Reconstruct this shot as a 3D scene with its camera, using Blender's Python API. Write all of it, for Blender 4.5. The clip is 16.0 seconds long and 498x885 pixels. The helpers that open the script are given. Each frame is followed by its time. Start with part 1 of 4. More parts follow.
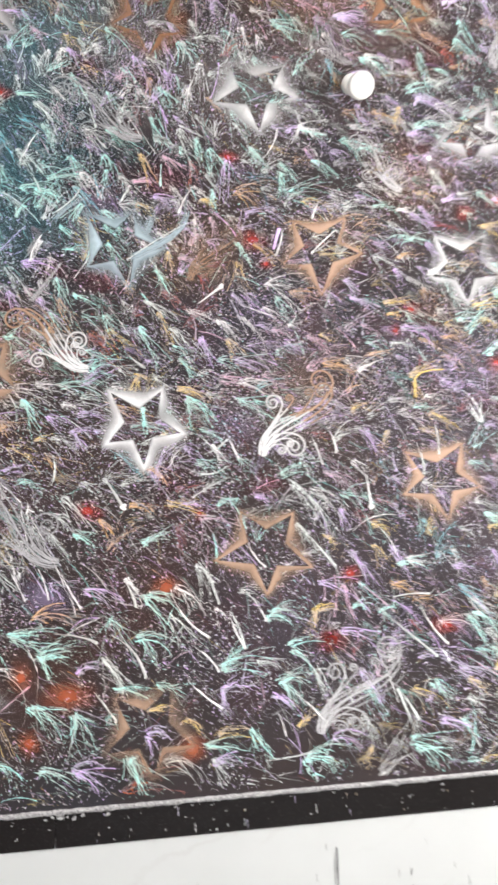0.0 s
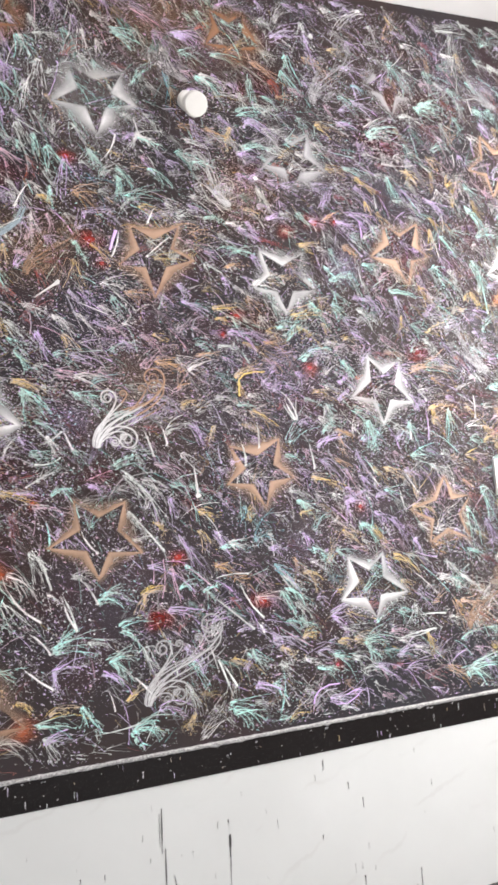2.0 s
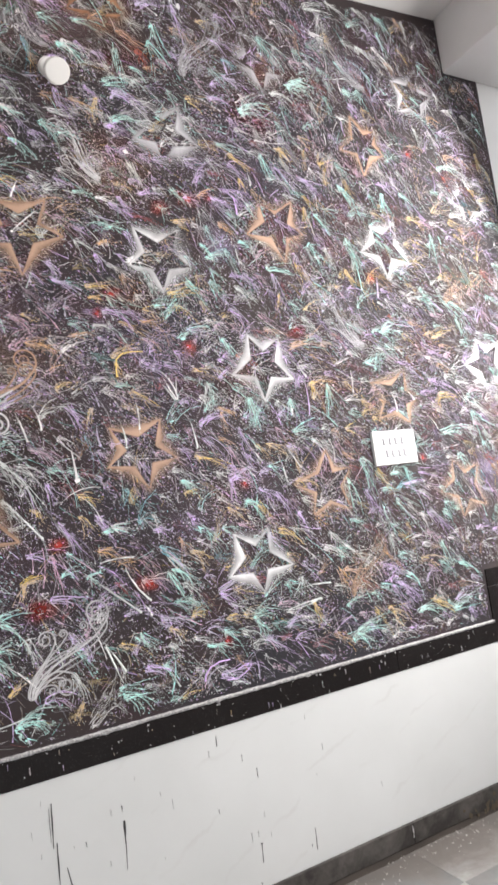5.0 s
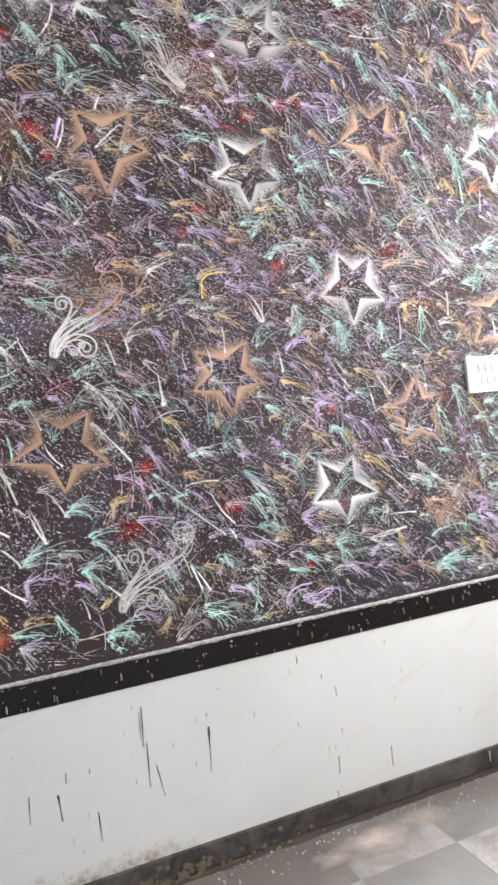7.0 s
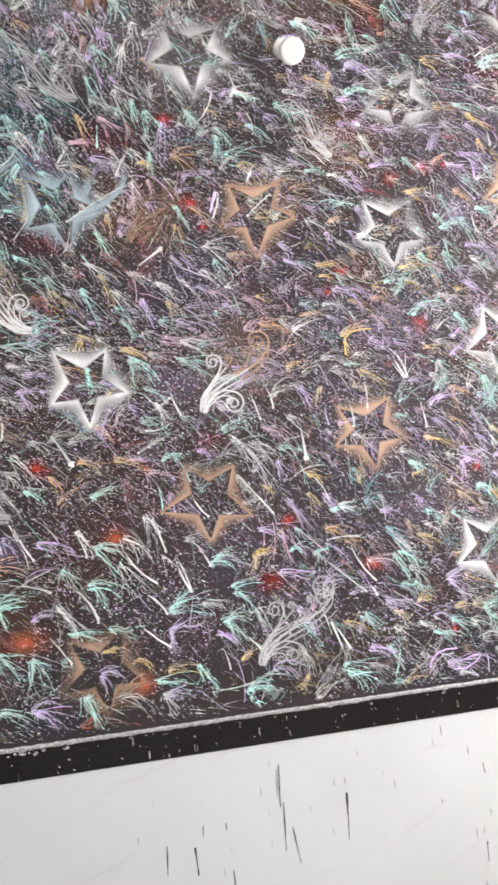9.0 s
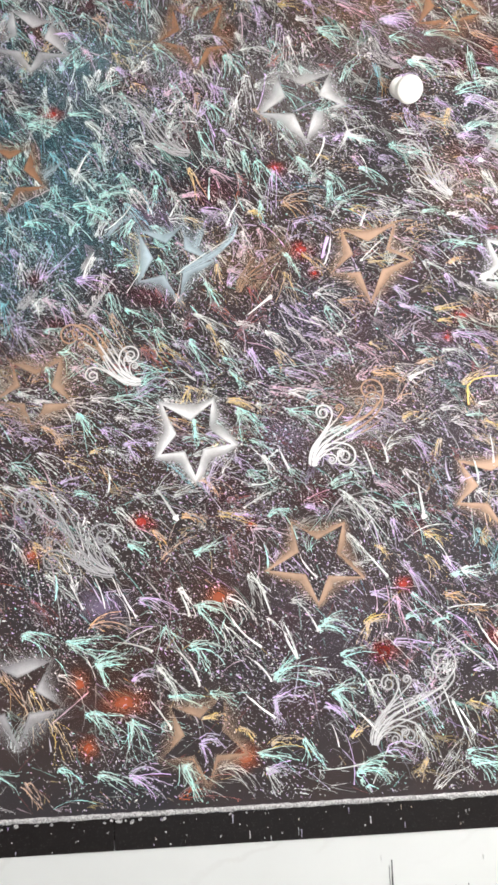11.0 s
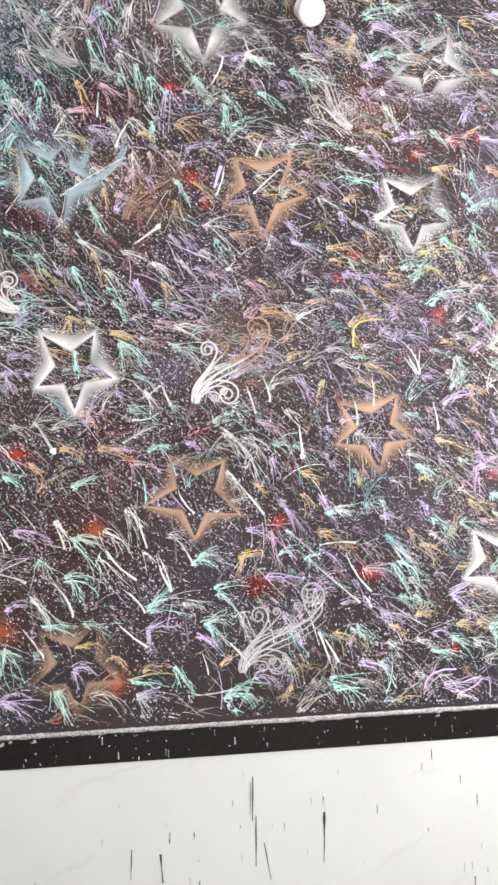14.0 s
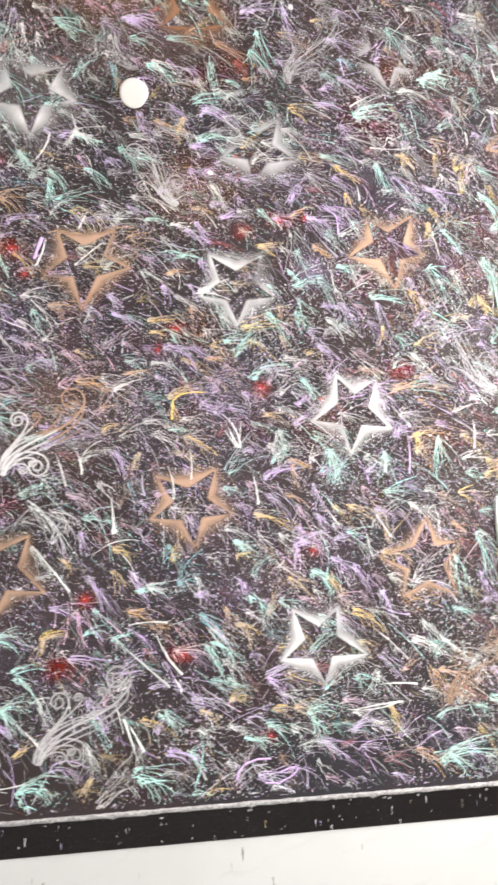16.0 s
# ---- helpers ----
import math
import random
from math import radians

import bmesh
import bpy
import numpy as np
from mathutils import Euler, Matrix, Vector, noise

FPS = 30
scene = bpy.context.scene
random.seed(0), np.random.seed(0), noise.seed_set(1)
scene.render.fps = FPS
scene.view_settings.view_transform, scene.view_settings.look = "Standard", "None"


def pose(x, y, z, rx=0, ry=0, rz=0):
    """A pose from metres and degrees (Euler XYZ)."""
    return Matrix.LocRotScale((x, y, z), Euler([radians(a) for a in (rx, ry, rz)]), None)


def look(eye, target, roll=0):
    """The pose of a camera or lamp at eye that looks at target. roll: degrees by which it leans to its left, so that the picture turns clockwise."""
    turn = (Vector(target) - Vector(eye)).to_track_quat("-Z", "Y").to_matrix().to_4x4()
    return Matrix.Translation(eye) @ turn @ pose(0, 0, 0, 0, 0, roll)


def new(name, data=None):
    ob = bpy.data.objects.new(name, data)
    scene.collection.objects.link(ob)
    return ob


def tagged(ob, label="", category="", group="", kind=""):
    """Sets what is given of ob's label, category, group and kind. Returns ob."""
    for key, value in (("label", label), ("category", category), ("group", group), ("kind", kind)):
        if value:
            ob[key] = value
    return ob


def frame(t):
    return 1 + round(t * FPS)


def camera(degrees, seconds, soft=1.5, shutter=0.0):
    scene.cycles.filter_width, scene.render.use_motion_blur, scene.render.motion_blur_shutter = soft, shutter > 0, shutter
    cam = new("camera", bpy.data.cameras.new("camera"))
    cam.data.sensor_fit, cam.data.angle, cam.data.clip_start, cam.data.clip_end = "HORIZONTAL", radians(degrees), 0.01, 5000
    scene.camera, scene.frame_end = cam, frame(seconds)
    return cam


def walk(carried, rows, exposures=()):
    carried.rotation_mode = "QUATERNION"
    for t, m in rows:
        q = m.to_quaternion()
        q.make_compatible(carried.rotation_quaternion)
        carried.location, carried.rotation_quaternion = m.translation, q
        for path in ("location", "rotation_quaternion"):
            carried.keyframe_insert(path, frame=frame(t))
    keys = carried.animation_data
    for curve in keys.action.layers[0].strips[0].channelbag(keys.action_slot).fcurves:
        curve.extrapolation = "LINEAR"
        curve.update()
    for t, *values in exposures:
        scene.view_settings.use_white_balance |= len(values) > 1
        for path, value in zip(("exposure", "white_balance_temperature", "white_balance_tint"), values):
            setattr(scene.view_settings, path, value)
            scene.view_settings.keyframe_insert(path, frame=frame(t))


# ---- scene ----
import collections

cam = camera(40.8, 16.0, soft=2.9, shutter=0.4)
PATH = [
    (0, (0.392, -0.046, 1.178), (0.603, 1.912, 1.523), -3.1),
    (0.5, (0.327, -0.167, 1.178), (0.77, 1.759, 1.486), -2.0),
    (1, (0.344, -0.167, 1.152), (0.848, 1.746, 1.444), -3.0),
    (1.5, (0.349, -0.17, 1.164), (0.945, 1.721, 1.42), -4.0),
    (2, (0.363, -0.171, 1.162), (1.061, 1.681, 1.45), -4.5),
    (2.5, (0.358, -0.179, 1.171), (1.118, 1.638, 1.518), -4.8),
    (3, (0.367, -0.182, 1.163), (1.163, 1.604, 1.588), -6.3),
    (3.5, (0.379, -0.178, 1.15), (1.283, 1.562, 1.542), -7.8),
    (4, (0.396, -0.175, 1.156), (1.351, 1.557, 1.458), -8.2),
    (4.2, (0.405, -0.176, 1.146), (1.36, 1.557, 1.442), -8.0),
    (6.3, (0.417, -0.16, 1.151), (1.394, 1.585, 1.145), -7.3),
    (6.5, (0.415, -0.146, 1.152), (1.315, 1.64, 1.144), -7.0),
    (7, (0.418, -0.142, 1.163), (1.15, 1.719, 1.166), -6.4),
    (7.5, (0.405, -0.141, 1.167), (1.048, 1.752, 1.22), -5.5),
    (8, (0.41, -0.145, 1.163), (0.971, 1.772, 1.264), -5.1),
    (8.5, (0.395, -0.143, 1.172), (0.888, 1.79, 1.32), -4.8),
    (9, (0.37, -0.147, 1.164), (0.757, 1.805, 1.367), -4.9),
    (9.5, (0.406, -0.159, 1.154), (0.643, 1.805, 1.445), -4.3),
    (9.7, (0.396, -0.153, 1.156), (0.581, 1.811, 1.482), -3.8),
    (11.8, (0.411, 0.003, 1.231), (0.456, 1.972, 1.577), -2.9),
    (12, (0.431, 0.019, 1.229), (0.488, 1.99, 1.566), -2.7),
    (12.5, (0.467, 0.048, 1.229), (0.648, 2.014, 1.551), -2.6),
    (13, (0.487, 0.031, 1.221), (0.735, 1.999, 1.471), -2.9),
    (13.5, (0.516, 0.006, 1.202), (0.743, 1.986, 1.37), -5.0),
    (14, (0.563, -0.068, 1.217), (0.775, 1.916, 1.355), -1.6),
    (14.5, (0.642, -0.098, 1.256), (0.811, 1.892, 1.359), -1.1),
    (15, (0.727, -0.113, 1.246), (1.015, 1.852, 1.481), -2.3),
    (15.5, (0.836, -0.092, 1.256), (1.107, 1.869, 1.542), -2.2),
    (16, (0.964, -0.081, 1.25), (1.274, 1.87, 1.56), -1.3),
]
walk(cam, [(t, look(eye, target, roll)) for t, eye, target, roll in PATH],
     [(0.0, 0.62, 6500, 8), (0.8, 0.50, 6500, 8), (1.5, 0.22, 6500, 10), (2.4, 0.30, 6500, 10), (3.0, 0.29, 6500, 10), (3.5, 0.18, 6500, 10), (4.2, 0.08, 6500, 10), (6.3, -0.04, 6500, 10), (7.0, 0.12, 6500, 10), (8.5, 0.27, 6500, 10), (9.7, 0.54, 6500, 9), (11.8, 0.66, 6500, 6), (13.0, 0.56, 6500, 6), (14.5, 0.47, 6550, 9), (16.0, 0.36, 6700, 9)])

# ---- world, sun and large lights ----
D = 1.672            # front face of the painted wall (y)
X0, X1 = -1.7, 2.83  # room from west to east
Y0 = -3.2            # back wall behind the camera
BEAM_X, BEAM_Z = 2.625, 2.88
SILL, BAND_LO, BAND_HI = 0.817, 0.549, 0.620


def top_z(x):
    """Underside of the slightly sloping ceiling."""
    return 2.963 + 0.0625 * x


world = bpy.data.worlds.new("world")
scene.world = world
world.use_nodes = True
wn = world.node_tree
sky = wn.nodes.new("ShaderNodeTexSky")
sky.sky_type = "NISHITA"
sky.sun_disc = False
sky.sun_elevation, sky.sun_rotation = radians(48), radians(120)
wn.links.new(sky.outputs[0], wn.nodes["Background"].inputs[0])
wn.nodes["Background"].inputs[1].default_value = 0.12


def lamp(name, kind, energy, m, color=(1, 1, 1), size=(1, 1), angle=0.5):
    data = bpy.data.lights.new(name, kind)
    data.energy, data.color = energy, color
    if kind == "AREA":
        data.shape, data.size, data.size_y = "RECTANGLE", size[0], size[1]
    else:
        data.angle = radians(angle)
    ob = new(name, data)
    ob.matrix_world = m
    return ob


lamp("sun", "SUN", 1.2, look((0, 0, 0), (-0.60, -0.45, -0.75)), (1, 0.97, 0.92), angle=10)
# daylight by the window in the east wall, and fill added behind the camera
lamp("window_light", "AREA", 100, look((X1 + 0.10, 0.62, 1.85), (0, 0.62, 0.9)), (1.0, 0.975, 0.955), (1.9, 1.9))
lamp("door_light", "AREA", 41, look((0.7, Y0 + 0.05, 1.45), (0.7, 2, 1.4)), (1.0, 0.985, 0.97), (3.0, 2.5))


# ---- materials ----
def nodes_of(name):
    mat = bpy.data.materials.new(name)
    mat.use_nodes = True
    nt = mat.node_tree
    bsdf = nt.nodes["Principled BSDF"]
    return mat, nt, bsdf


def noise_tex(nt, scale, detail=4.0, rough=0.55, vec=None, dist=0.0):
    n = nt.nodes.new("ShaderNodeTexNoise")
    n.inputs["Scale"].default_value = scale
    n.inputs["Detail"].default_value = detail
    n.inputs["Roughness"].default_value = rough
    n.inputs["Distortion"].default_value = dist
    if vec is not None:
        nt.links.new(vec, n.inputs["Vector"])
    return n.outputs["Fac"]


def position(nt):
    return nt.nodes.new("ShaderNodeNewGeometry").outputs["Position"]


def ramp(nt, fac, *stops):
    r = nt.nodes.new("ShaderNodeValToRGB")
    els = r.color_ramp.elements
    while len(els) < len(stops):
        els.new(0.5)
    for e, (p, c) in zip(els, stops):
        e.position = p
        e.color = (*c, 1) if isinstance(c, tuple) else (c, c, c, 1)
    nt.links.new(fac, r.inputs[0])
    return r.outputs[0]


def mix(nt, fac, a, b, blend="MIX"):
    m = nt.nodes.new("ShaderNodeMix")
    m.data_type, m.blend_type = "RGBA", blend
    for sock, v in ((m.inputs[0], fac), (m.inputs[6], a), (m.inputs[7], b)):
        if isinstance(v, (int, float)):
            sock.default_value = v if sock.type == "VALUE" else (v, v, v, 1)
        elif isinstance(v, tuple):
            sock.default_value = (*v, 1)
        else:
            nt.links.new(v, sock)
    return m.outputs[2]


def calc(nt, op, a, b=0.0, c=0.0):
    m = nt.nodes.new("ShaderNodeMath")
    m.operation = op
    for sock, v in zip(m.inputs, (a, b, c)):
        if isinstance(v, (int, float)):
            sock.default_value = v
        else:
            nt.links.new(v, sock)
    return m.outputs[0]


def bump(nt, bsdf, height, strength, dist=0.002):
    b = nt.nodes.new("ShaderNodeBump")
    b.inputs["Strength"].default_value, b.inputs["Distance"].default_value = strength, dist
    nt.links.new(height, b.inputs["Height"])
    nt.links.new(b.outputs[0], bsdf.inputs["Normal"])


def plaster(name, color, stain=0.06, rough=0.75):
    mat, nt, bsdf = nodes_of(name)
    pos = position(nt)
    big = noise_tex(nt, 1.7, 5, 0.6, pos)
    fine = noise_tex(nt, 60, 4, 0.6, pos)
    dark = tuple(c * (1 - stain * 2.2) for c in color)
    col = mix(nt, ramp(nt, big, (0.35, 0.0), (0.7, 1.0)), dark, color)
    col = mix(nt, calc(nt, "MULTIPLY", fine, 0.12), col, dark)
    nt.links.new(col, bsdf.inputs["Base Color"])
    bsdf.inputs["Roughness"].default_value = rough
    bump(nt, bsdf, fine, 0.25, 0.002)
    return mat


WHITE_PLASTER = plaster("white_plaster", (0.80, 0.79, 0.78))
CEILING_PAINT = plaster("ceiling_paint", (0.64, 0.62, 0.615), 0.04)


def dark_coat():
    """Near-black brush coat under the splatter, with brown and blue casts."""
    mat, nt, bsdf = nodes_of("dark_wall_paint")
    pos = position(nt)
    a = noise_tex(nt, 2.3, 4, 0.6, pos)
    b = noise_tex(nt, 5.0, 3, 0.5, pos, 1.0)
    fine = noise_tex(nt, 120, 4, 0.6, pos)
    col = mix(nt, ramp(nt, a, (0.35, 0.0), (0.65, 1.0)), (0.043, 0.029, 0.027), (0.029, 0.027, 0.032))
    col = mix(nt, ramp(nt, b, (0.52, 0.0), (0.72, 0.8)), col, (0.052, 0.029, 0.033))
    spot = noise_tex(nt, 420, 2, 0.5, pos)
    col = mix(nt, ramp(nt, spot, (0.68, 0.0), (0.74, 0.40)), col, (0.22, 0.17, 0.24))
    nt.links.new(col, bsdf.inputs["Base Color"])
    nt.links.new(calc(nt, "MULTIPLY_ADD", b, 0.25, 0.50), bsdf.inputs["Roughness"])
    bsdf.inputs["Specular IOR Level"].default_value = 0.20
    bump(nt, bsdf, fine, 0.35, 0.0015)
    return mat


def paint(name, color, rough=0.45):
    """Splattered enamel; each stroke is a little different."""
    mat, nt, bsdf = nodes_of(name)
    geo = nt.nodes.new("ShaderNodeNewGeometry")
    info = nt.nodes.new("ShaderNodeObjectInfo")
    rnd = calc(nt, "FRACT", calc(nt, "ADD", geo.outputs["Random Per Island"], info.outputs["Random"]))
    streak = noise_tex(nt, 180, 2, 0.5, geo.outputs["Position"])
    hsv = nt.nodes.new("ShaderNodeHueSaturation")
    nt.links.new(calc(nt, "MULTIPLY_ADD", rnd, 0.05, 0.475), hsv.inputs["Hue"])
    nt.links.new(calc(nt, "MULTIPLY_ADD", rnd, 0.80, 0.25), hsv.inputs["Saturation"])
    nt.links.new(calc(nt, "MULTIPLY_ADD", calc(nt, "MULTIPLY", rnd, streak), 1.1, 0.62), hsv.inputs["Value"])
    hsv.inputs["Color"].default_value = (*color, 1)
    nt.links.new(hsv.outputs[0], bsdf.inputs["Base Color"])
    bsdf.inputs["Roughness"].default_value = rough
    bsdf.inputs["Specular IOR Level"].default_value = 0.2
    return mat


def spray(name, color, grain=0.55):
    """Spray paint, thinning out by the 'density' of the coat."""
    mat, nt, bsdf = nodes_of(name)
    att = nt.nodes.new("ShaderNodeAttribute")
    att.attribute_name = "coat_weight"
    pos = position(nt)
    mott = noise_tex(nt, 45, 3, 0.6, pos)
    dots = noise_tex(nt, 700, 2, 0.6, pos)
    k = calc(nt, "MULTIPLY_ADD", calc(nt, "ADD", mott, dots), grain, 1.0 - grain)
    fac = calc(nt, "MINIMUM", calc(nt, "MULTIPLY", att.outputs["Fac"], k), 0.97)
    bsdf.inputs["Base Color"].default_value = (*color, 1)
    bsdf.inputs["Roughness"].default_value = 0.6
    tr = nt.nodes.new("ShaderNodeBsdfTransparent")
    mx = nt.nodes.new("ShaderNodeMixShader")
    nt.links.new(fac, mx.inputs[0])
    nt.links.new(tr.outputs[0], mx.inputs[1])
    nt.links.new(bsdf.outputs[0], mx.inputs[2])
    nt.links.new(mx.outputs[0], nt.nodes["Material Output"].inputs[0])
    return mat


DARK_COAT = dark_coat()
PAINTS = {
    "teal": paint("mint_green_paint", (0.46, 0.84, 0.75)),
    "purple": paint("lavender_paint", (0.63, 0.47, 0.83)),
    "white": paint("white_paint", (0.88, 0.85, 0.85)),
    "pale": paint("pale_grey_green_paint", (0.74, 0.78, 0.75)),
    "yellow": paint("ochre_yellow_paint", (0.76, 0.49, 0.19)),
    "orange": paint("orange_paint", (0.72, 0.38, 0.20)),
    "red": paint("red_paint", (0.52, 0.05, 0.04)),
    "maroon": paint("maroon_paint", (0.32, 0.08, 0.11)),
    "pink": paint("pink_paint", (0.72, 0.46, 0.62)),
    "cyan": paint("cyan_paint", (0.22, 0.62, 0.68)),
}
# the same paints thinned, so that the dark coat shows through
THIN = {
    "teal": paint("thin_mint_paint", (0.17, 0.36, 0.31)),
    "purple": paint("thin_lavender_paint", (0.27, 0.21, 0.37)),
    "white": paint("thin_white_paint", (0.44, 0.42, 0.43)),
    "pale": paint("thin_grey_green_paint", (0.32, 0.33, 0.32)),
    "yellow": paint("thin_ochre_paint", (0.36, 0.24, 0.10)),
    "orange": paint("thin_orange_paint", (0.32, 0.16, 0.09)),
    "red": paint("thin_red_paint", (0.24, 0.04, 0.035)),
    "maroon": paint("thin_maroon_paint", (0.14, 0.04, 0.05)),
    "pink": paint("thin_pink_paint", (0.33, 0.21, 0.28)),
    "cyan": paint("thin_cyan_paint", (0.09, 0.24, 0.28)),
}
PLASTER_SMEAR = spray("trodden_plaster", (0.55, 0.47, 0.43), 0.7)
SPRAYS = {
    "white": spray("white_spray", (0.78, 0.76, 0.77)),
    "grey": spray("grey_spray", (0.50, 0.48, 0.50)),
    "tan": spray("tan_spray", (0.43, 0.275, 0.19), 0.62),
    "gold": spray("gold_spray", (0.45, 0.285, 0.20), 0.62),
    "brown": spray("brown_spray", (0.30, 0.15, 0.08)),
    "ice": spray("ice_blue_spray", (0.46, 0.56, 0.62)),
    "cyan": spray("cyan_spray", (0.05, 0.24, 0.32), 0.7),
    "red": spray("red_spray", (0.34, 0.025, 0.015), 0.4),
    "ember": spray("ember_red_spray", (0.38, 0.085, 0.03), 0.5),
    "rust": spray("rust_spray", (0.16, 0.05, 0.025), 0.6),
    "maroon": spray("maroon_spray", (0.13, 0.022, 0.032), 0.5),
    "mauve": spray("mauve_spray", (0.20, 0.15, 0.24), 0.6),
}


def marble():
    """White marble dado with faint grey veins that rise to the east, stained near the floor."""
    mat, nt, bsdf = nodes_of("white_veined_marble")
    pos = position(nt)
    mp = nt.nodes.new("ShaderNodeMapping")
    mp.inputs["Rotation"].default_value = (0, radians(24), 0)
    info = nt.nodes.new("ShaderNodeObjectInfo")
    shift = nt.nodes.new("ShaderNodeCombineXYZ")
    nt.links.new(calc(nt, "MULTIPLY", info.outputs["Random"], 17.0), shift.inputs[0])
    nt.links.new(calc(nt, "MULTIPLY", info.outputs["Random"], 29.0), shift.inputs[2])
    moved = nt.nodes.new("ShaderNodeVectorMath")
    nt.links.new(pos, moved.inputs[0])
    nt.links.new(shift.outputs[0], moved.inputs[1])
    nt.links.new(moved.outputs[0], mp.inputs[0])
    wave = nt.nodes.new("ShaderNodeTexWave")
    wave.wave_type, wave.bands_direction = "BANDS", "Z"
    for key, val in (("Scale", 2.3), ("Distortion", 3.0), ("Detail", 5.0), ("Detail Scale", 2.2), ("Detail Roughness", 0.6)):
        wave.inputs[key].default_value = val
    nt.links.new(mp.outputs[0], wave.inputs["Vector"])
    line = ramp(nt, wave.outputs["Fac"], (0.978, 0.0), (0.999, 0.62))
    gate = ramp(nt, noise_tex(nt, 5.5, 2, 0.5, moved.outputs[0]), (0.47, 0.0), (0.62, 0.8))
    cloud = ramp(nt, noise_tex(nt, 2.0, 5, 0.6, pos), (0.3, 0.0), (0.75, 1.0))
    col = mix(nt, cloud, (0.555, 0.558, 0.548), (0.613, 0.615, 0.607))
    col = mix(nt, calc(nt, "MULTIPLY", line, gate), col, (0.52, 0.51, 0.50))
    # damp brown bloom over the skirting, from x 0.3 to 0.95
    xyz = nt.nodes.new("ShaderNodeSeparateXYZ")
    nt.links.new(pos, xyz.inputs[0])
    edge = noise_tex(nt, 11, 6, 0.7, pos)
    h = calc(nt, "ADD", xyz.outputs[2], calc(nt, "MULTIPLY", calc(nt, "SUBTRACT", edge, 0.5), 0.22))
    low = ramp(nt, h, (0.085, 1.0), (0.12, 0.0))
    side = calc(nt, "ABSOLUTE", calc(nt, "SUBTRACT", xyz.outputs[0], 0.52))
    mask = calc(nt, "MULTIPLY", low, ramp(nt, side, (0.22, 1.0), (0.36, 0.0)))
    blot = ramp(nt, noise_tex(nt, 42, 5, 0.7, pos), (0.4, 0.15), (0.62, 0.9))
    col = mix(nt, calc(nt, "MULTIPLY", mask, blot), col, (0.26, 0.22, 0.165))
    nt.links.new(col, bsdf.inputs["Base Color"])
    bsdf.inputs["Roughness"].default_value = 0.42
    bump(nt, bsdf, noise_tex(nt, 30, 3, 0.5, pos), 0.08, 0.002)
    return mat


def granite(name, dirt):
    mat, nt, bsdf = nodes_of(name)
    pos = position(nt)
    fleck = ramp(nt, noise_tex(nt, 260, 3, 0.7, pos), (0.60, 0.0), (0.72, 1.0))
    col = mix(nt, calc(nt, "MULTIPLY", fleck, 0.35), (0.011, 0.009, 0.009), (0.12, 0.11, 0.11))
    smear = ramp(nt, noise_tex(nt, 9, 6, 0.7, pos, 0.6), (0.40, 0.0), (0.80, 1.0))
    col = mix(nt, calc(nt, "MULTIPLY_ADD", smear, dirt, dirt * 0.25), col, (0.30, 0.275, 0.25))
    nt.links.new(col, bsdf.inputs["Base Color"])
    bsdf.inputs["Roughness"].default_value = 0.14 + dirt * 0.6
    bsdf.inputs["Specular IOR Level"].default_value = 0.13
    return mat


MARBLE = marble()
GRANITE = granite("black_granite", 0.012)
SKIRTING = granite("dusty_black_granite", 0.36)


def tile_mat(name, color, dirt_col, dirt):
    mat, nt, bsdf = nodes_of(name)
    pos = position(nt)
    info = nt.nodes.new("ShaderNodeObjectInfo")
    big = noise_tex(nt, 6.5, 8, 0.72, pos, 0.8)
    fine = noise_tex(nt, 130, 3, 0.6, pos)
    lift = calc(nt, "MULTIPLY_ADD", info.outputs["Random"], 0.35, 0.80)
    col = mix(nt, 1.0, color, lift, "MULTIPLY")
    col = mix(nt, calc(nt, "MULTIPLY", ramp(nt, big, (0.36, 0.0), (0.58, 1.0)), dirt), col, dirt_col)
    col = mix(nt, ramp(nt, fine, (0.62, 0.0), (0.74, 0.5)), col, tuple(0.6 * c for c in dirt_col))
    nt.links.new(col, bsdf.inputs["Base Color"])
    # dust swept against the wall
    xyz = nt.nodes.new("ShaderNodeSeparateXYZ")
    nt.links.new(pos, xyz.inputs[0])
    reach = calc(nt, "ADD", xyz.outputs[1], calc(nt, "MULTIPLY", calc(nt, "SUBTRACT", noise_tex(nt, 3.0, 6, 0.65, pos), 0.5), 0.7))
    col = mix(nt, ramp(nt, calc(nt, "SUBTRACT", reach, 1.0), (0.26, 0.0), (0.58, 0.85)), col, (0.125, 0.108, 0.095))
    nt.links.new(col, bsdf.inputs["Base Color"])
    nt.links.new(calc(nt, "MULTIPLY_ADD", big, 0.5, 0.12), bsdf.inputs["Roughness"])
    return mat


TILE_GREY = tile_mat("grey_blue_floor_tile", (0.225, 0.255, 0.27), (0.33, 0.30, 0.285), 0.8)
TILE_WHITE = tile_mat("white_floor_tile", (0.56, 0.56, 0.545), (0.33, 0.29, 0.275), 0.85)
GROUT = plaster("floor_grout", (0.13, 0.115, 0.10), 0.15, 0.9)


def silver():
    mat, nt, bsdf = nodes_of("silver_line_paint")
    pos = position(nt)
    col = mix(nt, ramp(nt, noise_tex(nt, 240, 3, 0.6, pos), (0.42, 0.0), (0.62, 1.0)), (0.20, 0.19, 0.19), (0.62, 0.60, 0.60))
    nt.links.new(col, bsdf.inputs["Base Color"])
    bsdf.inputs["Roughness"].default_value = 0.5
    return mat


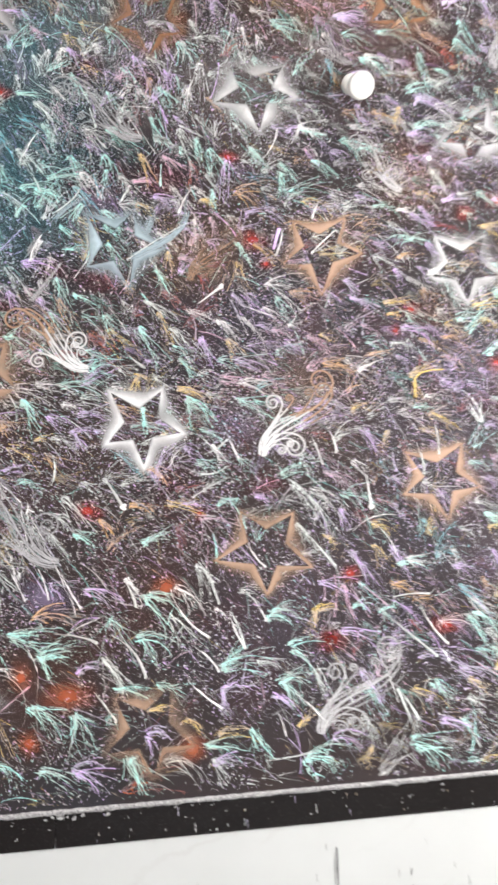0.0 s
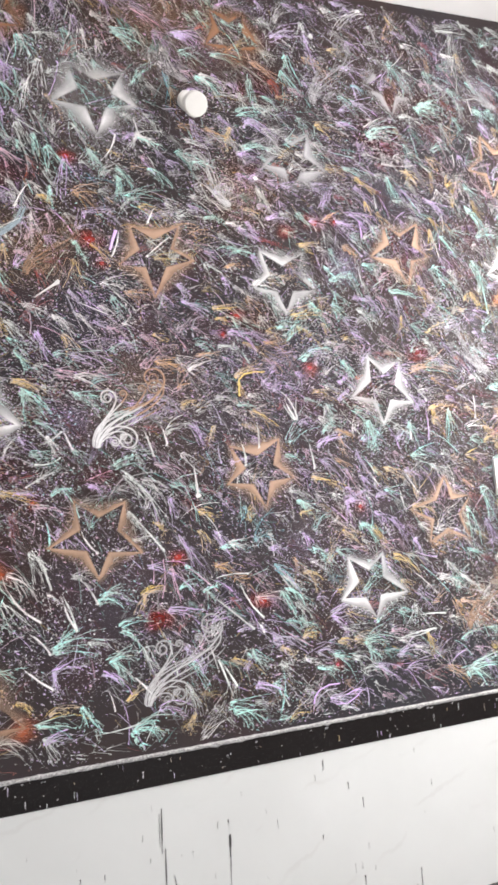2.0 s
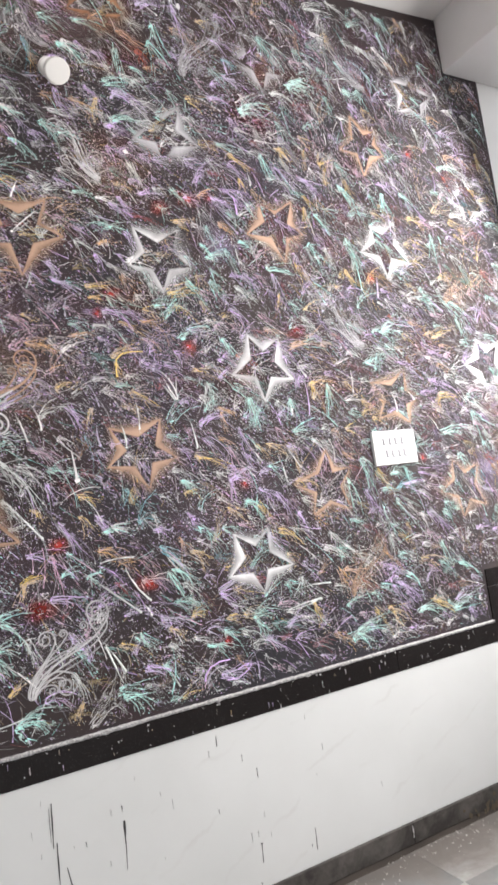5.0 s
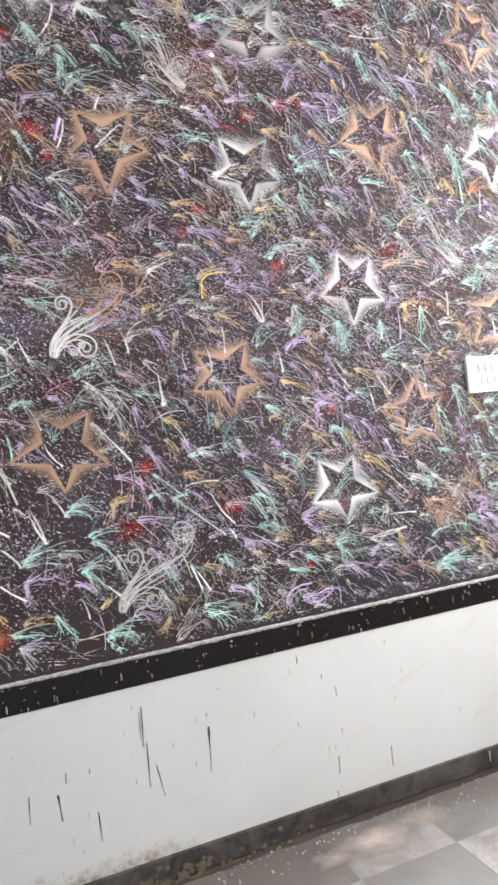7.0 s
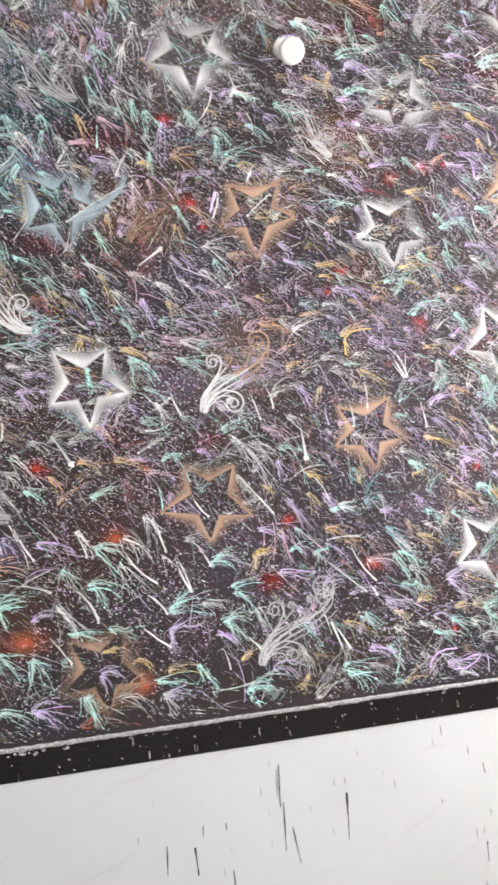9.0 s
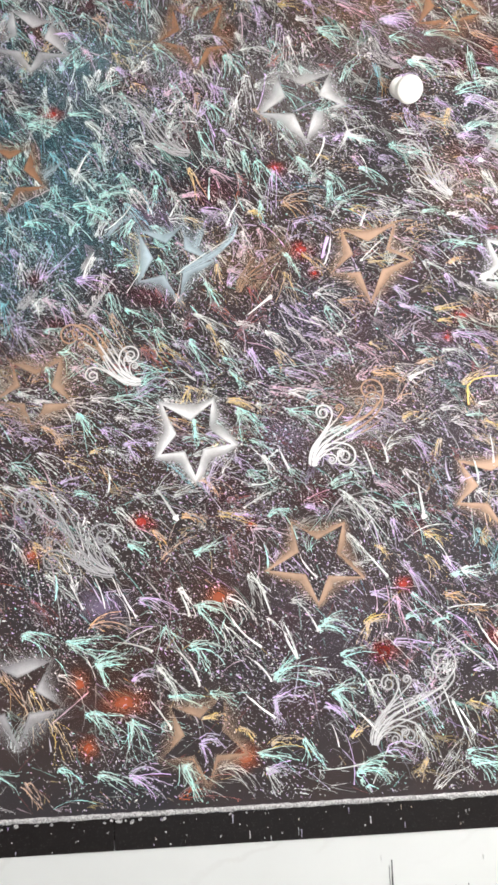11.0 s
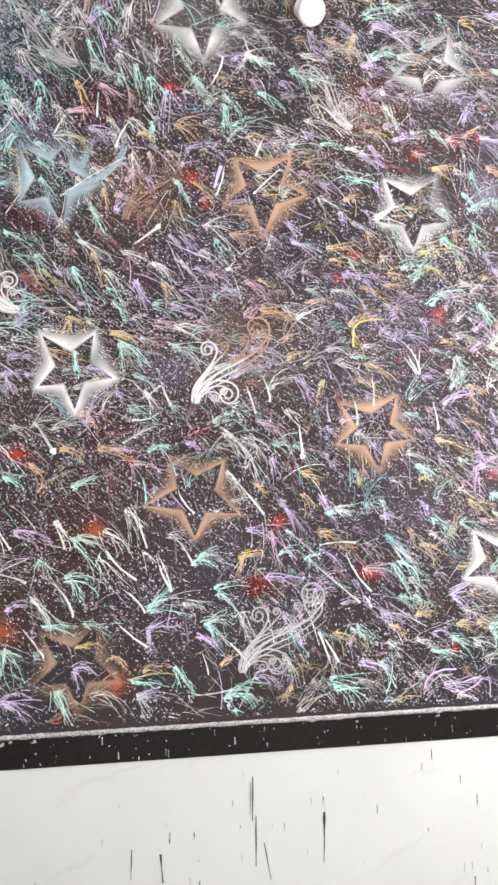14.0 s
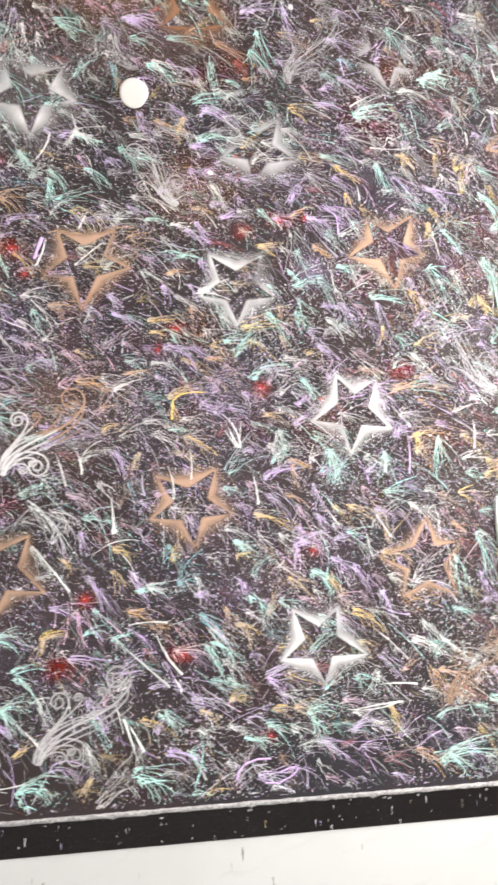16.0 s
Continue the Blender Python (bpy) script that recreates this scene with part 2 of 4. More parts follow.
LINE_PAINT = silver()
PLASTIC = plaster("white_plastic", (0.74, 0.72, 0.69), 0.03, 0.4)
PAPER = plaster("white_board", (0.70, 0.69, 0.68), 0.03, 0.5)
GREY_INK = plaster("grey_ink", (0.24, 0.23, 0.25), 0.1, 0.6)
DRIP_BLACK = plaster("black_paint_drip", (0.03, 0.028, 0.028), 0.2, 0.35)
MORTAR = plaster("dark_mortar", (0.07, 0.055, 0.045), 0.3, 0.95)
CRUST = plaster("brown_crust", (0.20, 0.155, 0.105), 0.35, 0.95)
FAINT = plaster("faint_grey_drip", (0.40, 0.39, 0.38), 0.1, 0.6)
DEBRIS = plaster("pale_debris", (0.62, 0.60, 0.56), 0.2, 0.9)
HOLE = plaster("dark_hole", (0.008, 0.008, 0.008), 0.1, 0.9)


# ---- building helpers ----
def link_mesh(name, verts, faces, material, parent=None, label="", density=None, smooth=False):
    me = bpy.data.meshes.new(name)
    me.from_pydata([tuple(v) for v in verts], [], [tuple(f) for f in faces])
    if density is not None:
        att = me.attributes.new("coat_weight", "FLOAT", "POINT")
        att.data.foreach_set("value", np.asarray(density, np.float32))
    me.materials.append(material)
    if smooth:
        me.polygons.foreach_set("use_smooth", [True] * len(me.polygons))
    me.update()
    ob = new(name, me)
    if parent is not None:
        ob.parent = parent
    if label:
        tagged(ob, label)
    return ob


def part(name, bm, material, parent=None, label=""):
    me = bpy.data.meshes.new(name)
    bmesh.ops.recalc_face_normals(bm, faces=bm.faces)
    bm.to_mesh(me)
    bm.free()
    me.materials.append(material)
    ob = new(name, me)
    if parent is not None:
        ob.parent = parent
    if label:
        tagged(ob, label)
    return ob


def box_bm(lo, hi, bevel=0.0):
    bm = bmesh.new()
    bmesh.ops.create_cube(bm, size=1)
    for v in bm.verts:
        v.co = Vector([(lo[i] + hi[i]) / 2 + v.co[i] * (hi[i] - lo[i]) for i in range(3)])
    if bevel:
        bmesh.ops.bevel(bm, geom=list(bm.edges), offset=bevel, segments=2, affect="EDGES", profile=0.6)
    return bm


def prism_bm(outline, y_front, y_back):
    """An upright slab in the wall's plane from an outline of (x, z)."""
    bm = bmesh.new()
    front = [bm.verts.new((x, y_front, z)) for x, z in outline]
    back = [bm.verts.new((x, y_back, z)) for x, z in outline]
    bm.faces.new(front)
    bm.faces.new(back[::-1])
    for i in range(len(outline)):
        j = (i + 1) % len(outline)
        bm.faces.new((front[i], front[j], back[j], back[i]))
    return bm


# ---- the large structure ----
floor = part("floor", box_bm((X0 - 0.2, Y0 - 0.2, -0.15), (X1 + 0.2, D + 0.2, -0.004)), GROUT)
tagged(floor, "worn checkered floor of grey and white tiles", "floor", kind="structure")
wall = part("wall_north", box_bm((X0 - 0.2, D + 0.010, -0.004), (X1 + 0.0, D + 0.22, 3.30)), WHITE_PLASTER)
tagged(wall, "dark splatter-painted feature wall with stencilled stars", "wall", kind="structure")
west = part("wall_west", box_bm((X0 - 0.2, Y0, -0.004), (X0, D + 0.010, 3.30)), WHITE_PLASTER)
tagged(west, "plain white plastered wall", "wall", kind="structure")


def holed_wall(name, axis, at, thick, span, hole, label):
    """A wall with one opening, from four blocks. axis 0: stands across x; 1: across y."""
    bm = bmesh.new()
    (a0, a1), (h0, h1, z0, z1) = span, hole
    for lo, hi, zl, zh in ((a0, h0, -0.004, 3.3), (h1, a1, -0.004, 3.3), (h0, h1, -0.004, z0), (h0, h1, z1, 3.3)):
        if hi - lo < 0.01 or zh - zl < 0.01:
            continue
        if axis == 0:
            blk = box_bm((at, lo, zl), (at + thick, hi, zh))
        else:
            blk = box_bm((lo, at, zl), (hi, at + thick, zh))
        me = bpy.data.meshes.new("block")
        blk.to_mesh(me)
        blk.free()
        bm.from_mesh(me)
        bpy.data.meshes.remove(me)
    ob = part(name, bm, WHITE_PLASTER)
    return tagged(ob, label, "wall", kind="structure")


holed_wall("wall_east", 0, X1, 0.2, (Y0, D + 0.22), (-0.45, D + 0.005, SILL, 2.89), "white plastered wall with a wide open window")
# south wall stays out of view; its opening is added for the frontal fill
holed_wall("wall_south", 1, Y0 - 0.2, 0.2, (X0 - 0.2, X1 + 0.2), (-0.9, 2.3, 0.0, 2.7), "unseen white plastered wall with an opening added for fill light")

bm = bmesh.new()
cs = [(X0 - 0.2, Y0 - 0.2), (X1 + 0.2, Y0 - 0.2), (X1 + 0.2, D + 0.22), (X0 - 0.2, D + 0.22)]
lowv = [bm.verts.new((x, y, top_z(x))) for x, y in cs]
upv = [bm.verts.new((x, y, 3.45)) for x, y in cs]
bm.faces.new(lowv)
bm.faces.new(upv[::-1])
for i in range(4):
    bm.faces.new((lowv[i], lowv[(i + 1) % 4], upv[(i + 1) % 4], upv[i]))
ceiling = part("ceiling", bm, CEILING_PAINT)
tagged(ceiling, "smooth white painted ceiling", "ceiling", kind="structure")
beam = part("beam", box_bm((BEAM_X, Y0, BEAM_Z), (X1 + 0.19, D - 0.001, 3.2), 0.006), CEILING_PAINT)
tagged(beam, "white plastered ceiling beam over the window", "beam", kind="structure")

# bright overcast distance outside the openings
glow, nt, bsdf = nodes_of("overcast_distance")
em = nt.nodes.new("ShaderNodeEmission")
em.inputs[0].default_value, em.inputs[1].default_value = (0.95, 0.97, 1.0, 1), 1.6
nt.links.new(em.outputs[0], nt.nodes["Material Output"].inputs[0])
backdrop = part("backdrop", box_bm((9.0, -12, -3), (9.1, 14, 9)), glow)
tagged(backdrop, "pale overcast daylight outside the window", "backdrop", kind="structure")

# painted field, dado, granite band and skirting on the north wall
field = [(X0, BAND_HI - 0.01), (2.41, BAND_HI - 0.01), (2.41, SILL - 0.02), (X1 - 0.002, SILL - 0.02), (X1 - 0.002, top_z(X1) + 0.02), (X0, top_z(X0) + 0.02)]
coat = part("painted_field", prism_bm(field, D, D + 0.012), DARK_COAT, wall, "near-black brushed paint coat")
backing = part("dado_backing", prism_bm([(X0, 0.0), (X1 - 0.002, 0.0), (X1 - 0.002, SILL - 0.04), (2.43, SILL - 0.04), (2.43, BAND_LO + 0.02), (X0, BAND_LO + 0.02)], D + 0.001, D + 0.012), FAINT, wall)
TILE_W = 0.4625
for k in range(-5, 6):                       # square marble tiles, one course
    x0, x1 = max(0.5275 + (k - 1) * TILE_W, X0), min(0.5275 + k * TILE_W, X1 - 0.002)
    if x1 - x0 > 0.05:
        part("marble_tile", box_bm((x0, D - 0.002, 0.02), (x1, D + 0.008, BAND_LO + 0.004)), MARBLE, wall)
for x0, x1 in ((2.452, X1 - 0.002),):
    part("marble_tile", box_bm((x0, D - 0.002, BAND_LO + 0.005), (x1, D + 0.008, 0.753), 0.0006), MARBLE, wall)


def band_piece(x0, z0, x1, z1):
    return part("granite_strip", box_bm((x0, D - 0.004, z0), (x1, D + 0.012, z1), 0.001), GRANITE, wall)


band_piece(X0, BAND_LO, 0.079, BAND_HI)
band_piece(0.080, BAND_LO, 1.898, BAND_HI)
band_piece(1.900, BAND_LO, 2.450, BAND_HI)
band_piece(2.375, BAND_HI + 0.001, 2.450, 0.750)
band_piece(2.375, 0.752, X1 - 0.003, SILL)
for x0, x1 in ((X0, 0.45), (0.452, 1.849), (1.851, X1 - 0.003)):
    sk = part("skirting_board", box_bm((x0, D - 0.012, 0.016), (x1, D + 0.012, 0.080), 0.003), SKIRTING, wall)


def rough_line(x0, x1, z, half, seed):
    """A hand-laid line of silver paint with a ragged lower edge and crumbs."""
    rng = random.Random(seed)
    n = int((x1 - x0) / 0.012)
    verts, faces = [], []
    for i in range(n + 1):
        x = x0 + (x1 - x0) * i / n
        up = half * (0.8 + 0.4 * rng.random())
        dn = half * (0.8 + 0.5 * rng.random() + (0.9 if rng.random() < 0.015 else 0))
        verts += [(x, D - 0.001, z + up), (x, D - 0.0065, z + up * 0.3), (x, D - 0.0065, z - dn * 0.4), (x, D - 0.0045, z - dn)]
    for i in range(n):
        for k in range(3):
            a = 4 * i + k
            faces.append((a, a + 1, a + 5, a + 4))
    return verts, faces


v, f = rough_line(X0, 2.38, BAND_HI + 0.006, 0.0050, 4)
link_mesh("silver_line", v, f, LINE_PAINT, wall, "ragged silver-grey painted line")


# ---- paint: strokes, flicks, stars and scrolls ----
class Ribbons:
    """Collects tapered, slightly domed strokes of paint in the wall's plane."""

    def __init__(self):
        self.v, self.f, self.d = [], [], []

    def stroke(self, pts, w0, w1, lift, rise=0.0007, soft=None, lumps=None):
        n, base = len(pts), len(self.v)
        for i, (x, z) in enumerate(pts):
            xa, za = pts[max(i - 1, 0)]
            xb, zb = pts[min(i + 1, n - 1)]
            dx, dz = xb - xa, zb - za
            ln = math.hypot(dx, dz) or 1.0
            w = w0 + (w1 - w0) * i / (n - 1)
            if lumps is not None:
                w *= lumps.choice((0.45, 0.7, 0.9, 1.1, 1.45))
            nx, nz = -dz / ln * w / 2, dx / ln * w / 2
            y = D - lift
            self.v += [(x + nx, y, z + nz), (x, y - rise, z), (x - nx, y, z - nz)]
            if soft is not None:
                e = soft * (1 - 0.35 * i / (n - 1))
                self.d += [e * 0.2, e * 0.95, e * 0.2]
        for i in range(n - 1):
            a = base + 3 * i
            self.f += [(a, a + 3, a + 4, a + 1), (a + 1, a + 4, a + 5, a + 2)]

    def blob(self, x, z, r, lift, rng, sides=7, stretch=1.0, ang=0.0):
        base, ca, sa = len(self.v), math.cos(ang), math.sin(ang)
        self.v.append((x, D - lift - 0.0006, z))
        for k in range(sides):
            a = 2 * math.pi * k / sides
            q = r * (0.65 + 0.6 * rng.random())
            u, v = q * stretch * math.cos(a), q * math.sin(a)
            self.v.append((x + u * ca - v * sa, D - lift, z + u * sa + v * ca))
        self.f += [(base, base + 1 + k, base + 1 + (k + 1) % sides) for k in range(sides)]

    def link(self, name, material, label=""):
        return link_mesh(name, self.v, self.f, material, wall, label, self.d or None)


def inside(x, z):
    if z > top_z(x) - 0.035 or z < BAND_HI + 0.02 or x < X0 + 0.02 or x > X1 - 0.02:
        return False
    if x > BEAM_X - 0.01 and z > BEAM_Z - 0.01:
        return False
    return not (x > 2.36 and z < SILL + 0.02)


def flow(x, z, rng):
    """Direction in which the brush threw the paint, in degrees."""
    n = noise.noise(Vector((x * 1.1, z * 1.1, 3.0)))
    a = -42 + 35 * n + rng.gauss(0, 17)
    mid = math.exp(-((z - 1.62) / 0.22) ** 2) * 0.7
    if x < 0.6 and z > 1.7:
        a -= 18
    a = a * (1 - mid) + mid * (-14 + rng.gauss(0, 12))
    if rng.random() < 0.16:
        a = -a + rng.gauss(0, 15)
    return a


def curved(x, z, ang, length, bend, steps):
    pts, a = [(x, z)], ang
    for _ in range(steps):
        x += math.cos(a) * length / steps
        z += math.sin(a) * length / steps
        a += bend / steps
        pts.append((x, z))
    return pts


def flick(rb, x, z, size, rng, bold=1.0, lift=0.0016, ang=None):
    """A tuft of thin, lumpy streaks thrown from one touch of the brush, drooping as they fly."""
    a0 = radians(flow(x, z, rng) if ang is None else ang)
    size *= 1.12
    spread = radians(rng.uniform(7, 15) if ang is not None else rng.uniform(8, 26))
    down = max(-1.2, min(1.2, (-math.pi / 2 - a0 + math.pi) % (2 * math.pi) - math.pi))
    droop = rng.choice((0.25, 0.5, 0.75, 1.0))
    for k in range(rng.randint(2, 3)):       # the clotted touch itself
        a = a0 + rng.gauss(0, 0.6)
        pts = curved(x + rng.gauss(0, 0.003), z + rng.gauss(0, 0.003), a, size * rng.uniform(0.10, 0.24), rng.gauss(0, 0.6), 4)
        if inside(*pts[0]) and inside(*pts[-1]):
            w = bold * rng.uniform(0.0018, 0.0034)
            rb.stroke(pts, w, w * 0.5, lift + rng.uniform(0.0004, 0.0014), 0.0007, None, rng)
    for k in range(rng.randint(7, 12)):
        a = a0 + rng.gauss(0, spread)
        ln = size * rng.uniform(0.35, 1.15)
        ox, oz = rng.gauss(0, size * 0.06), rng.gauss(0, size * 0.06)
        w = bold * rng.uniform(0.0009, 0.0020)
        pts = curved(x + ox, z + oz, a - 0.45 * droop * down, ln, droop * down + rng.gauss(0, 0.25), 9)
        pts = [(px + rng.gauss(0, 0.0006), pz + rng.gauss(0, 0.0006)) for px, pz in pts]
        if all(inside(*p) for p in (pts[0], pts[-1])):
            up = lift + rng.uniform(0, 0.0012)
            gap = rng.randint(3, 7) if rng.random() < 0.45 else 10
            rb.stroke(pts[:gap], w, w * 0.6, up, 0.0006, None, rng)
            if gap < 7:
                rb.stroke(pts[gap:], w * 0.8, w * 0.5, up, 0.0006, None, rng)
            if rng.random() < 0.3:
                rb.blob(*pts[-1], w * rng.uniform(0.6, 1.2), lift + 0.0012, rng)
        for m in range(rng.randint(1, 4)):   # spatter along and past the streak
            q = rng.uniform(0.3, 1.4) * size
            bx, bz = x + math.cos(a) * q + rng.gauss(0, 0.006), z + math.sin(a) * q + rng.gauss(0, 0.006)
            if inside(bx, bz):
                rb.blob(bx, bz, rng.uniform(0.0005, 0.0014), lift, rng, 5, rng.uniform(1, 2.5), a)


TAKEN = collections.defaultdict(list)


def spaced(x, z, gap):
    """True where no other flick starts within the gap; the spot is then taken."""
    cx, cz = int(x // 0.1), int(z // 0.1)
    for i in (cx - 1, cx, cx + 1):
        for j in (cz - 1, cz, cz + 1):
            if any(math.hypot(x - p, z - q) < gap for p, q in TAKEN[i, j]):
                return False
    TAKEN[cx, cz].append((x, z))
    return True


def pick(rng, x, z):
    """Colour of a flick by where it lies on the wall."""
    w = {"teal": 2.6, "purple": 3.1, "white": 2.2, "pale": 2.2, "yellow": 1.6, "orange": 1.0, "pink": 1.0, "maroon": 1.0, "red": 0.3, "cyan": 0.15}
    if x < 0.25 and z > 1.9:
        w["cyan"] += 2.5
        w["teal"] += 3.0
        w["orange"] = w["yellow"] = w["maroon"] = 0.3
    if x < 0.95 and z > 2.15:
        w["white"] += 1.6
        w["pale"] += 1.8
        w["teal"] += 1.0
    if x < 0.7 and z < 1.4:
        w["orange"] -= 0.2
        w["pale"] += 2.4
        w["maroon"] += 0.6
        w["pink"] -= 0.7
        w["yellow"] -= 0.4
        w["purple"] -= 1.8
    if abs(z - 1.62) < 0.25 and x > 0.6:
        w["purple"] += 3.0
        w["pink"] += 1.5
    return rng.choices(list(w), list(w.values()))[0]


LEFT, RIGHT = -1.66, 2.82
rng = random.Random(11)
PX0, PX1, PZ1 = LEFT, RIGHT, 3.13

# soft clouds of old spray under the streaks
def cloud(color, x, z, r, strength, lift, seed, stretch=1.0):
    rg = random.Random(seed)
    verts, dens, faces = [(x, D - lift, z)], [strength], []
    rings, sides = 5, 18
    wob = [0.75 + 0.5 * rg.random() for _ in range(sides)]
    for k in range(1, rings + 1):
        t = k / rings
        for s in range(sides):
            a = 2 * math.pi * s / sides
            q = r * t * (wob[s] * t + 1 - t)
            verts.append((x + q * math.cos(a) * stretch, D - lift, z + q * math.sin(a)))
            dens.append(strength * (1 - t) ** 1.3)
    for s in range(sides):
        faces.append((0, 1 + s, 1 + (s + 1) % sides))
        for k in range(rings - 1):
            a, b = 1 + k * sides + s, 1 + k * sides + (s + 1) % sides
            faces.append((a, a + sides, b + sides, b))
    return link_mesh("spray_patch", verts, faces, SPRAYS[color], wall, density=dens)


# fine streaks, thrown all over
fine = {c: Ribbons() for c in PAINTS}
for i in range(15000):
    x, z = rng.uniform(PX0, PX1), rng.uniform(BAND_HI, PZ1)
    if not inside(x, z) or noise.noise(Vector((x * 3.5, z * 3.5, 9.0))) < rng.uniform(-0.75, 0.25):
        continue
    c = pick(rng, x, z)
    if c in ("red", "orange", "pale") and rng.random() < 0.6:
        c = rng.choice(("purple", "maroon", "pink"))
    ln = rng.uniform(0.015, 0.075)
    pts = curved(x, z, radians(flow(x, z, rng)), ln, rng.gauss(-0.12, 0.3), 5)
    if inside(*pts[-1]):
        w = rng.uniform(0.0010, 0.0022)
        fine[c].stroke(pts, w, w * 0.4, 0.0006 + rng.uniform(0, 0.0008), 0.0003, None, rng)
for c, rb in fine.items():
    ob = rb.link("paint_streaks", THIN[c])
    tagged(ob, kind="stuff")

# specks, thickest along the middle of the wall, sparse near the granite
for c, count, big in (("white", 160000, 0.0015), ("purple", 120000, 0.0018), ("teal", 24000, 0.0017), ("pink", 50000, 0.0018)):
    rb = Ribbons()
    for i in range(count):
        x, z = rng.uniform(PX0, PX1), rng.uniform(BAND_HI, PZ1)
        mid = 0.34 * math.exp(-((z - 1.52) / 0.24) ** 2) - (0.42 * max(0.0, 1.25 - z) / 0.6 if x < 1.0 else 0.10 if z < 1.2 else 0.0)
        if inside(x, z) and noise.noise(Vector((x * 5.0, z * 5.0, 21.0))) + 0.5 * noise.noise(Vector((x * 17.0, z * 17.0, 5.0))) > rng.uniform(-0.7, 0.50) - mid:
            rb.blob(x, z, big * (0.30 + 0.70 * rng.random() ** 2.4), 0.0027, rng, 4, rng.choice((1.0, 1.4, 2.0, 3.2)), radians(rng.gauss(-38, 25)))
    tagged(rb.link("paint_specks", PAINTS[c]), kind="stuff")


def one_flick(color, x, z, size, seed, bold=1.15, ang=None):
    rg, rb = random.Random(seed), Ribbons()
    flick(rb, x, z, size, rg, bold, 0.0030, ang)
    rb.blob(x, z, 0.0032, 0.0045, rg, 8)
    rb.link("paint_flick", PAINTS[color])


def place(color, spots):
    for x, z, ang, size in spots:
        TAKEN[int(x // 0.1), int(z // 0.1)].append((x, z))
        one_flick(color, x, z, size, int(x * 1000) * 7 + int(z * 1000), 1.3, ang)


def runs(color, ends):
    for x0, z0, x1, z1 in ends:
        rg, rb = random.Random(int(x0 * 1000) + int(z0 * 1000)), Ribbons()
        bow = rg.gauss(0, 0.05)
        pts = [(x0 + (x1 - x0) * t + (z1 - z0) * bow * 4 * t * (1 - t), z0 + (z1 - z0) * t - (x1 - x0) * bow * 4 * t * (1 - t)) for t in (0, 0.15, 0.3, 0.45, 0.6, 0.75, 0.9, 1)]
        rb.stroke(pts, 0.0015, 0.0038, 0.0046, 0.0010, None, rg)
        rb.stroke([(x + 0.002, z + 0.001) for x, z in pts[2:]], 0.0016, 0.0034, 0.0044, 0.0008, None, rg)
        rb.blob(x1, z1, 0.0036, 0.0048, rg, 8)
        for k in range(6):
            t = rg.uniform(0, 1.2)
            rb.blob(x0 + (x1 - x0) * t + rg.gauss(0, 0.006), z0 + (z1 - z0) * t + rg.gauss(0, 0.006), rg.uniform(0.0007, 0.0016), 0.0046, rg, 5)
        rb.link("paint_run", PAINTS[color])


# flicks that stand out: where the brush touched, which way the paint flew (degrees), how far
place('purple', [(-0.043, 1.429, 7, 0.078), (0.001, 1.984, -12, 0.083), (0.121, 0.713, 5, 0.077), (0.121, 2.633, -53, 0.068), (0.122, 1.524, -2, 0.057), (0.128, 0.706, -36, 0.079), (0.131, 0.932, 16, 0.071), (0.133, 1.516, -71, 0.037), (0.156, 1.124, -22, 0.09), (0.292, 0.776, -60, 0.043), (0.296, 0.782, -4, 0.051), (0.339, 1.54, -22, 0.059), (0.35, 2.177, -27, 0.063), (0.404, 1.33, -12, 0.051), (0.457, 0.702, -4, 0.088), (0.46, 1.769, -77, 0.078), (0.477, 0.868, 11, 0.066), (0.48, 0.864, -87, 0.042), (0.553, 1.889, -53, 0.055), (0.555, 2.287, -97, 0.105), (0.587, 1.337, -22, 0.044), (0.602, 0.846, -37, 0.082), (0.739, 1.109, -13, 0.086), (0.747, 0.737, -13, 0.068)])
place('purple', [(0.786, 0.99, -8, 0.078), (0.809, 1.292, -73, 0.073), (0.879, 1.877, -22, 0.071), (0.9, 2.768, -9, 0.097), (0.909, 2.77, -41, 0.053), (0.913, 2.761, 4, 0.071), (0.946, 2.473, -65, 0.07), (0.981, 0.913, -3, 0.063), (0.992, 1.39, 13, 0.063), (1.015, 1.959, -65, 0.049), (1.017, 1.784, -22, 0.111), (1.026, 0.761, -22, 0.069), (1.077, 2.622, -27, 0.051), (1.085, 0.88, -18, 0.094), (1.092, 2.379, 1, 0.052), (1.106, 2.149, -65, 0.075), (1.122, 2.476, 22, 0.064), (1.128, 2.498, -25, 0.102), (1.175, 2.167, 10, 0.061), (1.246, 2.823, 14, 0.106), (1.279, 0.92, 10, 0.111), (1.282, 1.432, 24, 0.082), (1.283, 0.911, -45, 0.069), (1.327, 2.173, -5, 0.08)])
place('purple', [(1.361, 1.252, -86, 0.065), (1.362, 1.256, 13, 0.094), (1.372, 2.855, -77, 0.108), (1.425, 2.181, -55, 0.099), (1.435, 2.177, -14, 0.08), (1.494, 0.784, 17, 0.095), (1.499, 3.01, -19, 0.107), (1.51, 1.925, -50, 0.075), (1.539, 2.632, -22, 0.086), (1.589, 1.126, -63, 0.06), (1.62, 1.929, -74, 0.085), (1.722, 2.012, -73, 0.077), (1.793, 2.303, -24, 0.094), (1.795, 2.296, -47, 0.088), (1.924, 0.851, 13, 0.097), (1.927, 0.834, -53, 0.108), (1.953, 0.842, -33, 0.098), (2.059, 1.174, -22, 0.122), (2.074, 2.631, -48, 0.105), (2.15, 1.065, -52, 0.131), (2.161, 2.321, -12, 0.088), (2.209, 0.739, 0, 0.128), (2.255, 1.548, -18, 0.131)])
